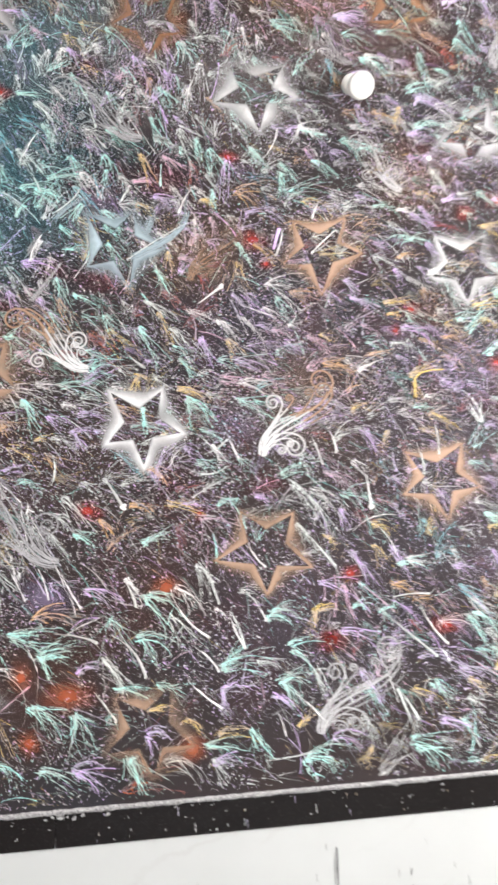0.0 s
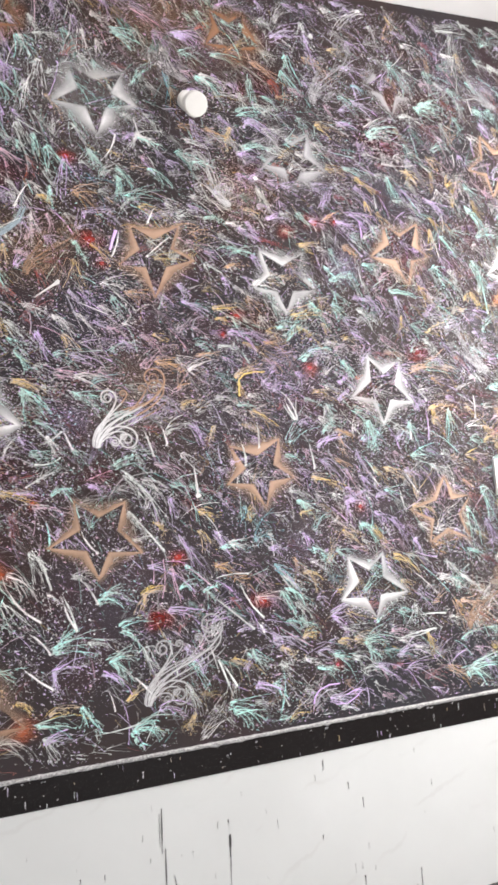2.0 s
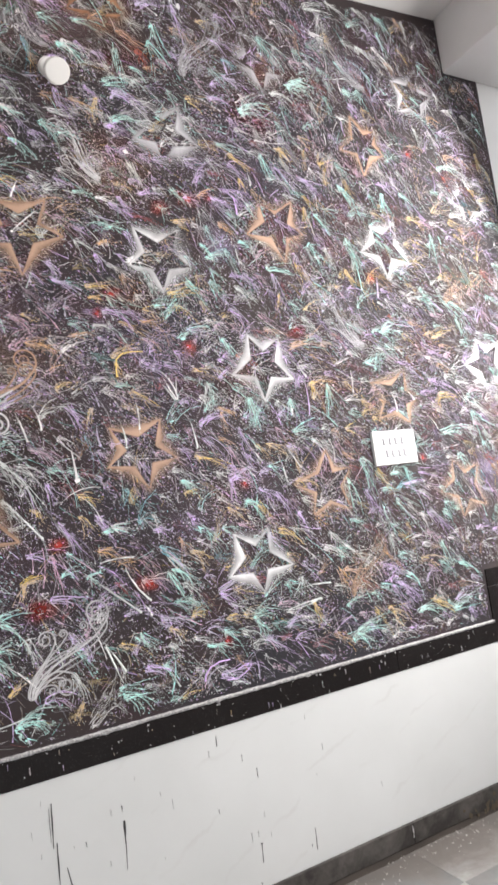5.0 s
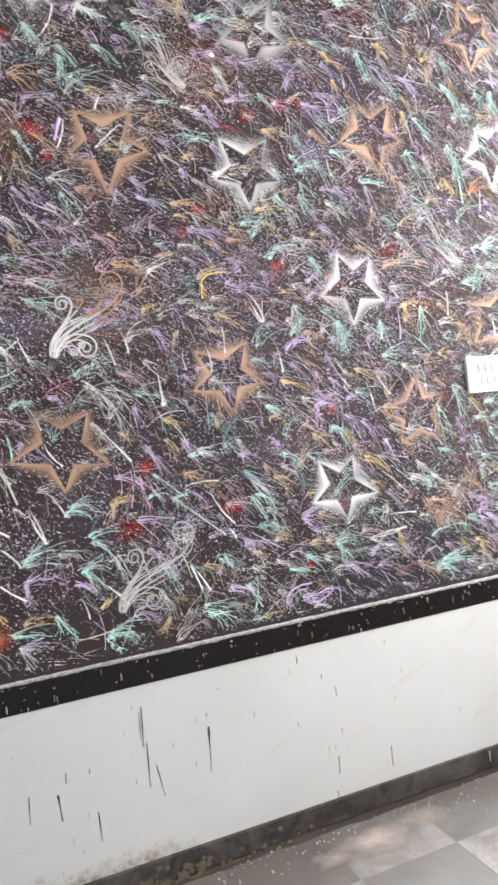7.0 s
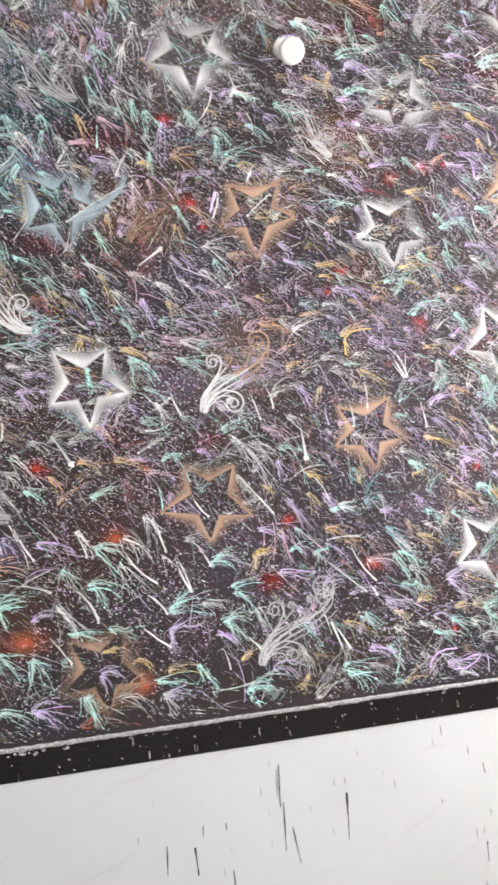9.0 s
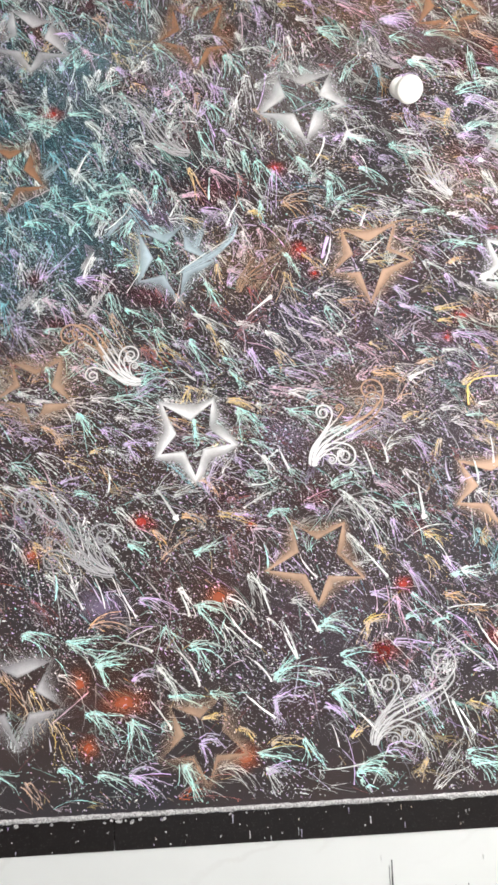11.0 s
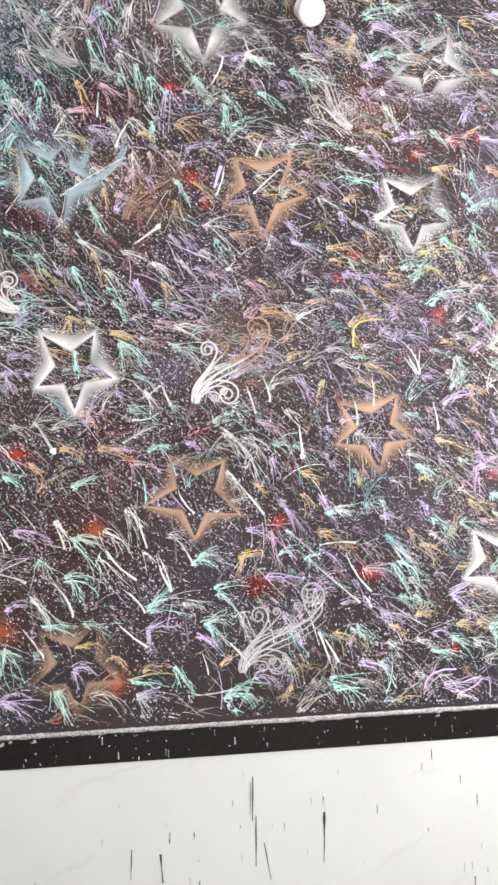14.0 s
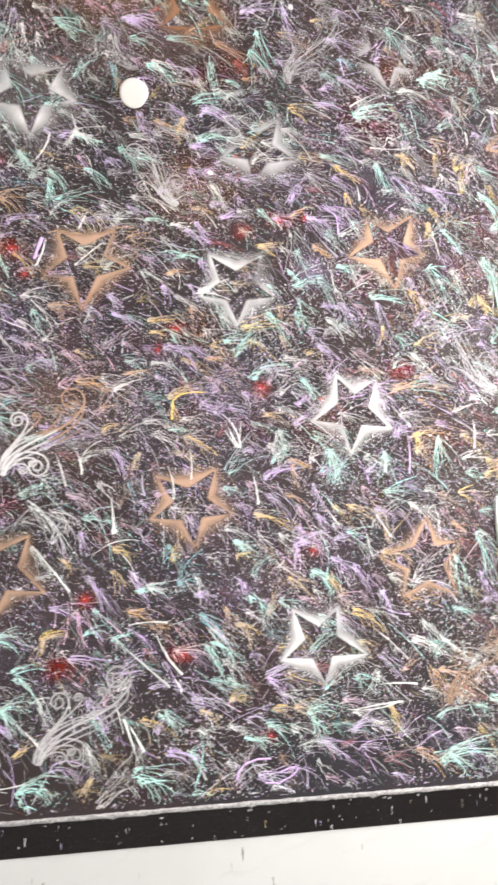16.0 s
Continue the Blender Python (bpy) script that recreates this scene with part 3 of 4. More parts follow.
place('teal', [(-0.049, 0.735, -34, 0.061), (-0.027, 1.033, -5, 0.107), (-0.02, 1.024, -25, 0.093), (-0.018, 2.487, 0, 0.068), (-0.017, 2.12, 61, 0.054), (-0.007, 2.203, -17, 0.093), (-0.003, 1.606, -68, 0.092), (0.001, 1.61, -44, 0.074), (0.018, 0.858, -25, 0.077), (0.032, 2.196, -22, 0.085), (0.036, 0.862, -50, 0.086), (0.041, 0.976, 12, 0.078), (0.045, 0.719, -18, 0.078), (0.045, 0.972, -60, 0.044), (0.047, 0.969, 0, 0.076), (0.052, 2.394, -67, 0.077), (0.065, 2.231, 6, 0.084), (0.097, 2.088, -43, 0.047), (0.124, 0.832, -95, 0.081), (0.124, 0.835, -46, 0.079), (0.127, 1.263, -22, 0.057), (0.131, 1.893, -32, 0.084), (0.153, 2.155, -122, 0.065), (0.209, 1.833, -62, 0.063)])
place('teal', [(0.211, 2.134, -48, 0.08), (0.215, 2.301, -63, 0.059), (0.221, 0.891, -13, 0.073), (0.222, 2.038, -48, 0.055), (0.229, 2.705, -63, 0.08), (0.248, 0.728, -75, 0.075), (0.256, 0.727, -60, 0.084), (0.277, 1.008, -18, 0.089), (0.291, 1.0, -61, 0.073), (0.295, 1.234, 13, 0.071), (0.296, 1.102, -8, 0.09), (0.3, 1.094, -56, 0.082), (0.302, 1.796, -62, 0.101), (0.303, 1.578, -81, 0.053), (0.323, 0.892, -23, 0.096), (0.35, 1.964, -63, 0.064), (0.35, 2.417, -73, 0.095), (0.372, 2.512, -54, 0.085), (0.406, 1.707, -42, 0.061), (0.422, 1.602, -42, 0.083), (0.426, 1.598, -82, 0.061), (0.433, 2.659, -47, 0.06), (0.436, 0.745, -9, 0.081), (0.473, 2.356, -82, 0.061)])
place('teal', [(0.482, 0.917, 46, 0.072), (0.482, 0.921, 6, 0.105), (0.491, 1.319, 13, 0.051), (0.508, 2.321, -64, 0.076), (0.512, 2.199, -87, 0.051), (0.547, 0.772, -66, 0.064), (0.57, 2.037, -58, 0.089), (0.6, 1.034, -22, 0.061), (0.607, 1.037, 11, 0.077), (0.623, 0.876, 6, 0.068), (0.626, 0.876, -47, 0.066), (0.627, 2.328, -52, 0.068), (0.629, 2.323, -64, 0.068), (0.65, 0.965, 11, 0.077), (0.657, 0.95, -42, 0.082), (0.657, 1.394, 18, 0.091), (0.669, 0.687, 15, 0.119), (0.673, 1.879, -63, 0.064), (0.676, 0.673, -51, 0.071), (0.677, 0.693, -13, 0.075), (0.69, 0.658, -37, 0.117), (0.705, 2.279, -43, 0.066), (0.707, 2.253, -88, 0.078), (0.713, 2.741, -25, 0.077)])
place('teal', [(0.727, 2.726, -44, 0.052), (0.776, 2.388, -21, 0.057), (0.818, 1.045, 6, 0.063), (0.888, 1.033, 16, 0.048), (0.896, 1.033, -63, 0.038), (0.945, 0.72, -4, 0.101), (0.949, 1.148, -3, 0.064), (0.952, 0.709, -42, 0.081), (0.968, 2.149, 0, 0.05), (0.971, 2.626, -31, 0.113), (0.985, 2.867, -58, 0.073), (1.003, 0.849, -32, 0.069), (1.019, 0.855, -63, 0.051), (1.068, 2.049, 5, 0.067), (1.068, 2.049, 180, 0.058), (1.104, 2.528, 1, 0.15), (1.122, 2.401, 9, 0.106), (1.126, 1.005, -63, 0.083), (1.138, 1.012, -37, 0.07), (1.15, 2.648, -81, 0.102), (1.182, 1.807, 14, 0.093), (1.197, 1.265, -33, 0.057), (1.199, 1.268, -53, 0.044), (1.234, 1.126, -44, 0.106)])
place('teal', [(1.255, 1.706, 18, 0.093), (1.27, 2.7, -66, 0.1), (1.293, 2.766, -77, 0.105), (1.298, 1.89, -51, 0.089), (1.328, 1.559, -69, 0.073), (1.364, 2.018, -50, 0.072), (1.379, 1.976, 16, 0.12), (1.381, 0.831, 9, 0.083), (1.391, 0.82, -54, 0.06), (1.397, 1.706, -63, 0.064), (1.405, 1.182, -43, 0.09), (1.462, 1.508, -86, 0.084), (1.468, 1.508, -69, 0.085), (1.585, 2.513, 24, 0.121), (1.588, 2.511, -8, 0.104), (1.601, 1.953, -7, 0.111), (1.618, 1.39, 5, 0.092), (1.621, 1.502, -103, 0.079), (1.621, 1.502, -68, 0.078), (1.642, 2.36, -73, 0.075), (1.731, 0.699, 4, 0.15), (1.753, 0.709, -45, 0.096), (1.762, 0.72, 12, 0.129), (1.777, 1.541, -92, 0.099)])
place('teal', [(1.778, 1.542, -77, 0.094), (1.785, 2.045, -60, 0.107), (1.793, 2.655, 4, 0.1), (1.803, 2.655, -18, 0.086), (1.804, 1.209, -62, 0.114), (1.814, 2.673, 19, 0.092), (1.828, 2.675, -21, 0.071), (1.837, 2.164, -47, 0.08), (1.875, 1.279, -62, 0.115), (1.944, 1.102, -77, 0.115), (1.961, 2.086, -66, 0.15), (1.961, 2.286, -49, 0.091), (1.962, 1.62, 7, 0.146), (1.985, 2.263, -59, 0.1), (1.997, 1.213, 14, 0.143), (2.005, 1.126, -58, 0.123), (2.006, 1.218, -21, 0.088), (2.008, 0.864, -43, 0.116), (2.014, 1.736, 0, 0.118), (2.026, 0.723, 4, 0.133), (2.034, 0.727, -18, 0.103), (2.055, 2.68, -8, 0.083), (2.058, 1.734, -17, 0.095), (2.06, 1.74, 16, 0.108)])
place('teal', [(2.166, 2.283, -91, 0.075), (2.167, 2.268, -72, 0.062), (2.193, 0.708, 11, 0.15), (2.282, 1.347, -4, 0.15), (2.282, 1.913, -49, 0.111), (2.384, 2.135, -78, 0.086), (2.396, 1.854, -43, 0.143), (2.49, 2.426, -1, 0.103), (2.764, 2.648, -31, 0.088)])
place('pale', [(-0.017, 2.315, -44, 0.079), (0.027, 2.607, -63, 0.07), (0.028, 2.459, -44, 0.071), (0.098, 1.357, -56, 0.094), (0.192, 0.963, -60, 0.094), (0.319, 1.875, -43, 0.077), (0.342, 2.611, -49, 0.102), (0.385, 1.794, -48, 0.092), (0.426, 2.382, -63, 0.11), (0.43, 1.173, -71, 0.083), (0.45, 0.71, -51, 0.057), (0.469, 2.737, -62, 0.081), (0.482, 2.681, 4, 0.092), (0.686, 1.371, -52, 0.133), (0.687, 1.26, -52, 0.073), (0.798, 2.47, -54, 0.094), (0.806, 1.48, 8, 0.085), (1.15, 2.266, -65, 0.102), (1.323, 1.559, -102, 0.102), (1.367, 2.901, -88, 0.104), (1.472, 1.876, -38, 0.086), (1.591, 2.044, -26, 0.112), (1.716, 1.784, -55, 0.089), (1.856, 2.039, -66, 0.108)])
place('pale', [(1.928, 2.995, 5, 0.147), (2.041, 3.057, -28, 0.15), (2.158, 2.888, -39, 0.134), (2.178, 3.058, -38, 0.134), (2.421, 3.061, -70, 0.116), (2.474, 1.455, -38, 0.123)])
place('white', [(0.045, 2.047, -108, 0.072), (0.066, 2.627, -107, 0.063), (0.101, 2.632, -98, 0.073), (0.153, 2.248, -53, 0.09), (0.252, 1.148, -61, 0.075), (0.445, 2.665, -73, 0.081), (0.481, 1.475, -62, 0.052), (0.484, 2.592, -87, 0.101), (0.508, 1.816, -43, 0.07), (0.621, 2.718, -88, 0.085), (0.769, 2.398, -31, 0.084), (0.777, 2.408, -118, 0.074), (0.781, 2.392, -10, 0.041), (0.888, 1.665, 14, 0.08), (0.974, 1.159, -12, 0.08), (0.983, 2.634, -38, 0.102), (1.038, 2.14, 0, 0.042), (1.112, 1.942, 15, 0.111), (1.448, 2.983, -34, 0.111), (1.609, 3.002, -142, 0.15), (1.669, 1.0, -24, 0.103), (1.705, 3.041, -40, 0.075), (2.24, 2.906, -47, 0.11)])
place('yellow', [(0.033, 1.504, -2, 0.035), (0.293, 1.663, -110, 0.038), (0.293, 1.671, -32, 0.038), (0.3, 0.834, 11, 0.043), (0.317, 2.306, -63, 0.084), (0.382, 2.013, -82, 0.057), (0.397, 1.63, -17, 0.075), (0.466, 0.764, 10, 0.08), (0.476, 2.165, -22, 0.039), (0.532, 1.76, -63, 0.055), (0.663, 0.774, 30, 0.051), (0.719, 1.039, 6, 0.054), (0.723, 1.035, -104, 0.044), (0.763, 1.228, -42, 0.044), (0.789, 1.772, -32, 0.062), (0.84, 0.709, -116, 0.035), (0.857, 1.556, 13, 0.063), (0.889, 1.251, -22, 0.052), (0.954, 1.498, -114, 0.047), (0.975, 1.859, 4, 0.073), (0.984, 1.83, -16, 0.04), (1.03, 1.646, 18, 0.074), (1.036, 1.63, -80, 0.047), (1.073, 2.466, -104, 0.057)])
place('yellow', [(1.097, 2.189, -10, 0.05), (1.106, 0.85, -32, 0.054), (1.201, 1.058, -35, 0.068), (1.203, 1.23, -2, 0.035), (1.207, 1.975, 0, 0.05), (1.234, 1.852, 10, 0.092), (1.259, 1.333, -13, 0.09), (1.282, 2.086, 13, 0.062), (1.29, 0.845, -14, 0.062), (1.295, 2.088, -55, 0.049), (1.34, 1.826, -63, 0.054), (1.341, 1.17, -24, 0.071), (1.382, 2.522, -11, 0.097), (1.51, 1.077, -33, 0.096), (1.513, 1.353, -22, 0.085), (1.515, 2.35, -35, 0.075), (1.542, 2.262, -61, 0.045), (1.599, 0.841, -65, 0.074), (1.634, 1.861, -92, 0.049), (1.708, 1.553, -2, 0.106), (1.709, 2.397, -22, 0.062), (1.712, 3.004, -63, 0.055), (1.718, 1.543, -74, 0.059), (1.726, 2.401, -89, 0.047)])
place('yellow', [(1.731, 1.814, 17, 0.061), (1.792, 2.186, -86, 0.059), (1.829, 1.388, -3, 0.073), (1.896, 1.9, -162, 0.085), (1.897, 0.764, -26, 0.081), (1.904, 1.935, 18, 0.104), (1.914, 0.746, -52, 0.068), (1.932, 1.961, -60, 0.06), (2.078, 0.903, -24, 0.101), (2.098, 2.199, -23, 0.07), (2.103, 0.758, -26, 0.088), (2.277, 2.191, -13, 0.088), (2.298, 1.499, -116, 0.064), (2.298, 1.499, -19, 0.088), (2.313, 1.716, 15, 0.101), (2.389, 1.955, 2, 0.084), (2.501, 2.197, -34, 0.082), (2.731, 2.527, -78, 0.08)])
place('pink', [(0.293, 2.224, 0, 0.055), (0.38, 2.302, -43, 0.073), (0.413, 1.996, -32, 0.062), (0.502, 2.113, -63, 0.057)])
place('orange', [(0.033, 1.065, -3, 0.087), (0.19, 1.296, -51, 0.058), (0.268, 1.328, -22, 0.065), (0.915, 1.709, 9, 0.072), (1.026, 1.993, 20, 0.051), (1.348, 1.48, -21, 0.07), (1.357, 1.465, -63, 0.055), (1.441, 2.092, -26, 0.067), (1.655, 1.676, 4, 0.141), (2.389, 3.067, -62, 0.063), (2.54, 2.487, -20, 0.105), (2.657, 2.805, 18, 0.125)])
place('yellow', [(1.6, 1.23, -19, 0.08)])
place('purple', [(1.25, 0.69, -19, 0.08), (-0.05, 2.75, -16, 0.08), (2.38, 1.16, -41, 0.08)])
place('teal', [(-0.14, 2.16, -19, 0.08)])
place('teal', [(1.51, 2.04, -19, 0.08), (1.22, 0.78, -16, 0.08), (0.8, 2.29, -41, 0.08)])
place('teal', [(-0.14, 1.05, -19, 0.08), (-0.13, 2.46, -16, 0.08), (0.09, 2.74, -41, 0.08), (2.34, 1.26, -56, 0.08), (2.45, 1.79, -62, 0.08), (2.26, 2.29, -41, 0.08), (1.14, 2.85, -60, 0.08), (2.18, 0.95, -68, 0.08)])
place('orange', [(0.79, 1.69, -19, 0.08), (1.74, 0.92, -16, 0.08), (-0.09, 1.58, -41, 0.08), (-0.13, 0.71, -56, 0.08), (1.72, 0.92, -62, 0.08)])
place('white', [(1.94, 2.9, -19, 0.08), (2.58, 2.7, -16, 0.08)])
# straight runs of paint that end in a clot
runs('pale', [(0.442, 2.101, 0.275, 1.993), (0.076, 1.466, 0.077, 1.401), (0.459, 1.453, 0.519, 1.489), (0.517, 1.421, 0.45, 1.402), (1.029, 1.457, 1.04, 1.38), (1.085, 1.51, 1.086, 1.432), (0.076, 1.027, 0.178, 1.0), (0.506, 1.061, 0.54, 0.964), (0.171, 0.887, 0.221, 0.815), (0.245, 1.149, 0.274, 1.081), (0.916, 0.847, 0.964, 0.765), (0.581, 0.7, 0.689, 0.71), (0.926, 1.065, 1.022, 1.068), (0.996, 1.043, 1.059, 0.941), (0.954, 0.737, 0.916, 0.84), (0.688, 1.267, 0.781, 1.151), (0.448, 1.165, 0.479, 1.076), (0.88, 1.046, 1.026, 0.913), (1.252, 1.438, 1.263, 1.365), (1.5, 0.831, 1.631, 0.844), (1.575, 0.891, 1.672, 0.887), (1.624, 1.653, 1.696, 1.577), (1.482, 0.834, 1.625, 0.846), (0.158, 2.211, 0.079, 2.128)])
runs('pale', [(0.287, 2.209, 0.259, 2.162), (1.652, 2.595, 1.571, 2.545), (1.579, 2.295, 1.584, 2.247), (1.491, 2.029, 1.499, 1.963)])
runs('white', [(0.453, 2.199, 0.416, 2.13), (0.703, 2.084, 0.679, 2.003), (0.856, 2.079, 0.783, 2.011), (0.813, 2.166, 0.789, 2.114), (0.661, 2.297, 0.706, 2.387), (0.523, 1.504, 0.547, 1.439), (0.512, 1.385, 0.426, 1.344), (1.174, 1.603, 1.218, 1.518), (0.742, 1.497, 0.767, 1.417), (0.789, 1.511, 0.807, 1.445), (0.097, 1.167, 0.141, 1.084), (0.214, 1.016, 0.294, 0.911), (0.409, 0.979, 0.471, 0.914), (0.36, 1.121, 0.451, 0.995), (0.396, 0.898, 0.475, 0.826), (0.546, 1.104, 0.595, 1.027), (0.659, 0.849, 0.734, 0.77), (0.562, 1.219, 0.601, 1.159), (0.503, 1.057, 0.538, 0.965), (1.182, 1.581, 1.213, 1.517), (2.058, 1.509, 2.071, 1.44), (1.888, 1.594, 1.885, 1.516), (0.039, 2.372, -0.001, 2.297), (0.048, 2.064, 0.018, 1.993)])
runs('white', [(1.763, 2.426, 1.628, 2.415)])
runs('purple', [(0.962, 1.452, 0.965, 1.391), (1.69, 1.548, 1.688, 1.445), (1.451, 2.131, 1.507, 2.068)])
runs('teal', [(1.043, 0.692, 0.958, 0.691), (1.974, 2.086, 1.997, 1.891)])

for i, (x, z) in enumerate([(1.28, 0.78), (0.75, 0.97), (1.06, 0.99), (1.0, 1.78), (1.05, 1.84), (0.62, 2.05), (0.65, 1.98), (1.28, 1.68), (1.34, 2.17), (1.42, 2.18), (2.05, 1.94), (1.68, 1.74), (1.41, 1.24), (0.82, 1.13), (0.16, 1.32), (0.44, 1.3), (0.35, 1.12), (0.76, 0.97), (0.02, 0.78), (0.4, 0.74), (0.11, 0.88), (0.0, 0.93), (0.56, 2.3), (-0.07, 2.49), (-0.12, 1.25), (2.34, 2.47), (1.69, 1.74), (2.16, 1.26), (1.24, 2.13)]):
    warm = x < 0.75 and z < 1.3
    cloud('ember' if warm else 'red', x, z, 0.024 + (0.012 if warm else 0) + 0.006 * (i % 3), 1.0, 0.0020, 300 + i, 1.0 + 0.25 * (i % 3))

# the many other flicks, spaced as an even hand throws them
rest, faded = {c: Ribbons() for c in PAINTS}, {c: Ribbons() for c in PAINTS}
for i in range(9000):
    x, z = rng.uniform(PX0, PX1), rng.uniform(BAND_HI, PZ1)
    if inside(x, z) and spaced(x, z, 0.072 if x < 0.8 and z < 1.25 else 0.054 if x > 1.2 and z > 2.5 else 0.038):
        book = rest if rng.random() < 0.84 else faded
        flick(book[pick(rng, x, z)], x, z, rng.uniform(0.045, 0.115), rng, rng.uniform(0.7, 1.1))
for i in range(1500):                        # long single scratches of paint
    x, z = rng.uniform(PX0, PX1), rng.uniform(BAND_HI, PZ1)
    pts = curved(x, z, radians(flow(x, z, rng) - 6), rng.uniform(0.05, 0.13), rng.gauss(-0.35, 0.35), 9)
    if inside(x, z) and inside(*pts[-1]) and (x > 0.6 or z > 1.2 or i % 2):
        w = rng.uniform(0.0014, 0.0028)
        (rest if i % 3 else faded)[rng.choice(("white", "pale", "purple", "purple", "teal", "white", "pink"))].stroke(pts, w * 0.5, w, 0.0027, 0.0006, None, rng)
for i in range(110):                         # single heavy dabs
    x, z = rng.uniform(PX0, PX1), rng.uniform(BAND_HI, PZ1)
    a = radians(rng.choice((-80, -75, -60, -50, -55, -100)) + rng.gauss(0, 8))
    pts = curved(x, z, a, rng.uniform(0.03, 0.085), rng.gauss(0, 0.25), 6)
    if inside(x, z) and inside(*pts[-1]):
        w = rng.uniform(0.003, 0.006)
        rest[rng.choice(("white", "pale", "purple", "teal", "white"))].stroke(pts, w * 0.5, w, 0.0028, 0.0012, None, rng)
for c, rb in rest.items():
    tagged(rb.link("paint_flicks", PAINTS[c]), kind="stuff")
    tagged(faded[c].link("faded_flicks", THIN[c]), kind="stuff")

# ---- stencilled stars ----
def star(color, x, z, tips, strength=0.95, reach=0.036, lift=0.0047):
    """Spray fogged round a hand-cut five-pointed stencil: sharp inside, fading outwards, deepest between the points.
    tips: degrees and radius of each point."""
    verts, dens, faces = [], [], []
    steps, rings, core = 7, (-0.07, 0.0, 0.10, 0.28, 0.50, 0.75, 1.0), (0.0, 0.55, 0.88, 0.66, 0.36, 0.13, 0.0)
    if color not in ("white", "ice"):
        lift = 0.0040 if color == "grey" else 0.0044
    mean = sum(r for _, r in tips) / 5
    for t, weight in zip(rings, core):
        d = reach * t
        corners = []
        for k in range(5):
            (a, r), (b, _) = tips[k], tips[(k + 1) % 5]
            turn = (b - a) % 360
            for ang, q in ((a, 0.90 * r + 0.75 * d), (a + turn / 2, 0.385 * mean * (1 + 0.10 * noise.noise(Vector((x * 9 + k * 1.7, z * 9, 2.0)))) + 1.62 * d)):
                corners.append((x + q * math.cos(radians(ang)), z + q * math.sin(radians(ang))))
        for k in range(10):
            (xa, za), (xb, zb) = corners[k], corners[(k + 1) % 10]
            for s in range(steps):
                u = s / steps
                notch = u if k % 2 == 0 else 1 - u
                vx, vz = xa + (xb - xa) * u, za + (zb - za) * u
                vx += 0.006 * t * noise.noise(Vector((vx * 40, vz * 40, 1.0)))
                vz += 0.006 * t * noise.noise(Vector((vx * 40, vz * 40, 7.0)))
                verts.append((vx, D - lift - 0.0002 * t, vz))
                patch = max(0.12 if color in ('white', 'grey') else 0.5, 0.9 + (1.2 if color in ('white', 'grey') else 0.7) * noise.noise(Vector((vx * 13, vz * 13, 4.0))))
                dens.append(strength * 1.12 * weight * patch * (0.80 + 0.25 * notch) * (1.0 if color in ('white', 'ice') else 0.97))
    n = 10 * steps
    for k in range(len(rings) - 1):
        for s in range(n):
            a, b = k * n + s, k * n + (s + 1) % n
            faces.append((a, b, b + n, a + n))
    label = {"white": "crisp white sprayed star outline", "grey": "faint grey-white sprayed star outline", "ice": "ice-blue sprayed star outline"}.get(color, color + " sprayed star outline")
    return link_mesh("star", verts, faces, SPRAYS[color], wall, label, dens)


def points(r, rot, seed):
    """Points of a star cut by eye, a little uneven."""
    rg = random.Random(seed)
    return [(rot + 72 * k + rg.gauss(0, 4), r * (1.06 + rg.gauss(0, 0.07))) for k in range(5)]


star("white", 0.300, 1.536, [(-14, 0.116), (59, 0.115), (131, 0.129), (207, 0.106), (272, 0.118)], 1.05, 0.040)
star("white", 1.536, 1.616, [(-24, 0.119), (53, 0.125), (114, 0.117), (194, 0.126), (264, 0.125)], 0.80, 0.036)
star("white", 1.420, 1.000, [(-15, 0.134), (62, 0.104), (130, 0.118), (199, 0.113), (274, 0.107)], 0.80, 0.036)
star("tan", 0.604, 1.203, [(-24, 0.134), (49, 0.122), (121, 0.122), (190, 0.139), (269, 0.119)], 1.1, 0.034)
star("gold", 1.084, 1.363, [(-13, 0.118), (54, 0.122), (140, 0.122), (199, 0.114), (276, 0.117)], 1.05, 0.038)
star("gold", 0.807, 2.017, [(-5, 0.123), (52, 0.130), (130, 0.122), (201, 0.125), (267, 0.140)], 1.15, 0.038)
star("gold", 1.666, 2.103, [(-10, 0.110), (53, 0.132), (126, 0.112), (196, 0.136), (276, 0.136)], 1.05, 0.038)
star("tan", 1.719, 1.203, [(26, 0.125), (84, 0.127), (173, 0.142), (233, 0.122), (313, 0.132)], 1.0, 0.030)
star("grey", 2.414, 2.730, [(9, 0.123), (71, 0.136), (153, 0.118), (221, 0.126), (286, 0.124)], 0.85, 0.034)
star("tan", 2.111, 2.471, [(42, 0.113), (110, 0.127), (195, 0.124), (263, 0.132), (344, 0.106)], 1.0, 0.034)
star("tan", 2.080, 1.489, [(-2, 0.116), (63, 0.128), (152, 0.132), (218, 0.127), (295, 0.110)], 0.95, 0.032)
star("ice", 0.256, 2.034, [(-4, 0.126), (70, 0.113), (134, 0.138), (215, 0.112), (280, 0.133)], 0.80, 0.040)
star("white", 0.652, 2.506, [(-7, 0.120), (46, 0.130), (129, 0.127), (196, 0.136), (271, 0.138)], 0.62, 0.052)
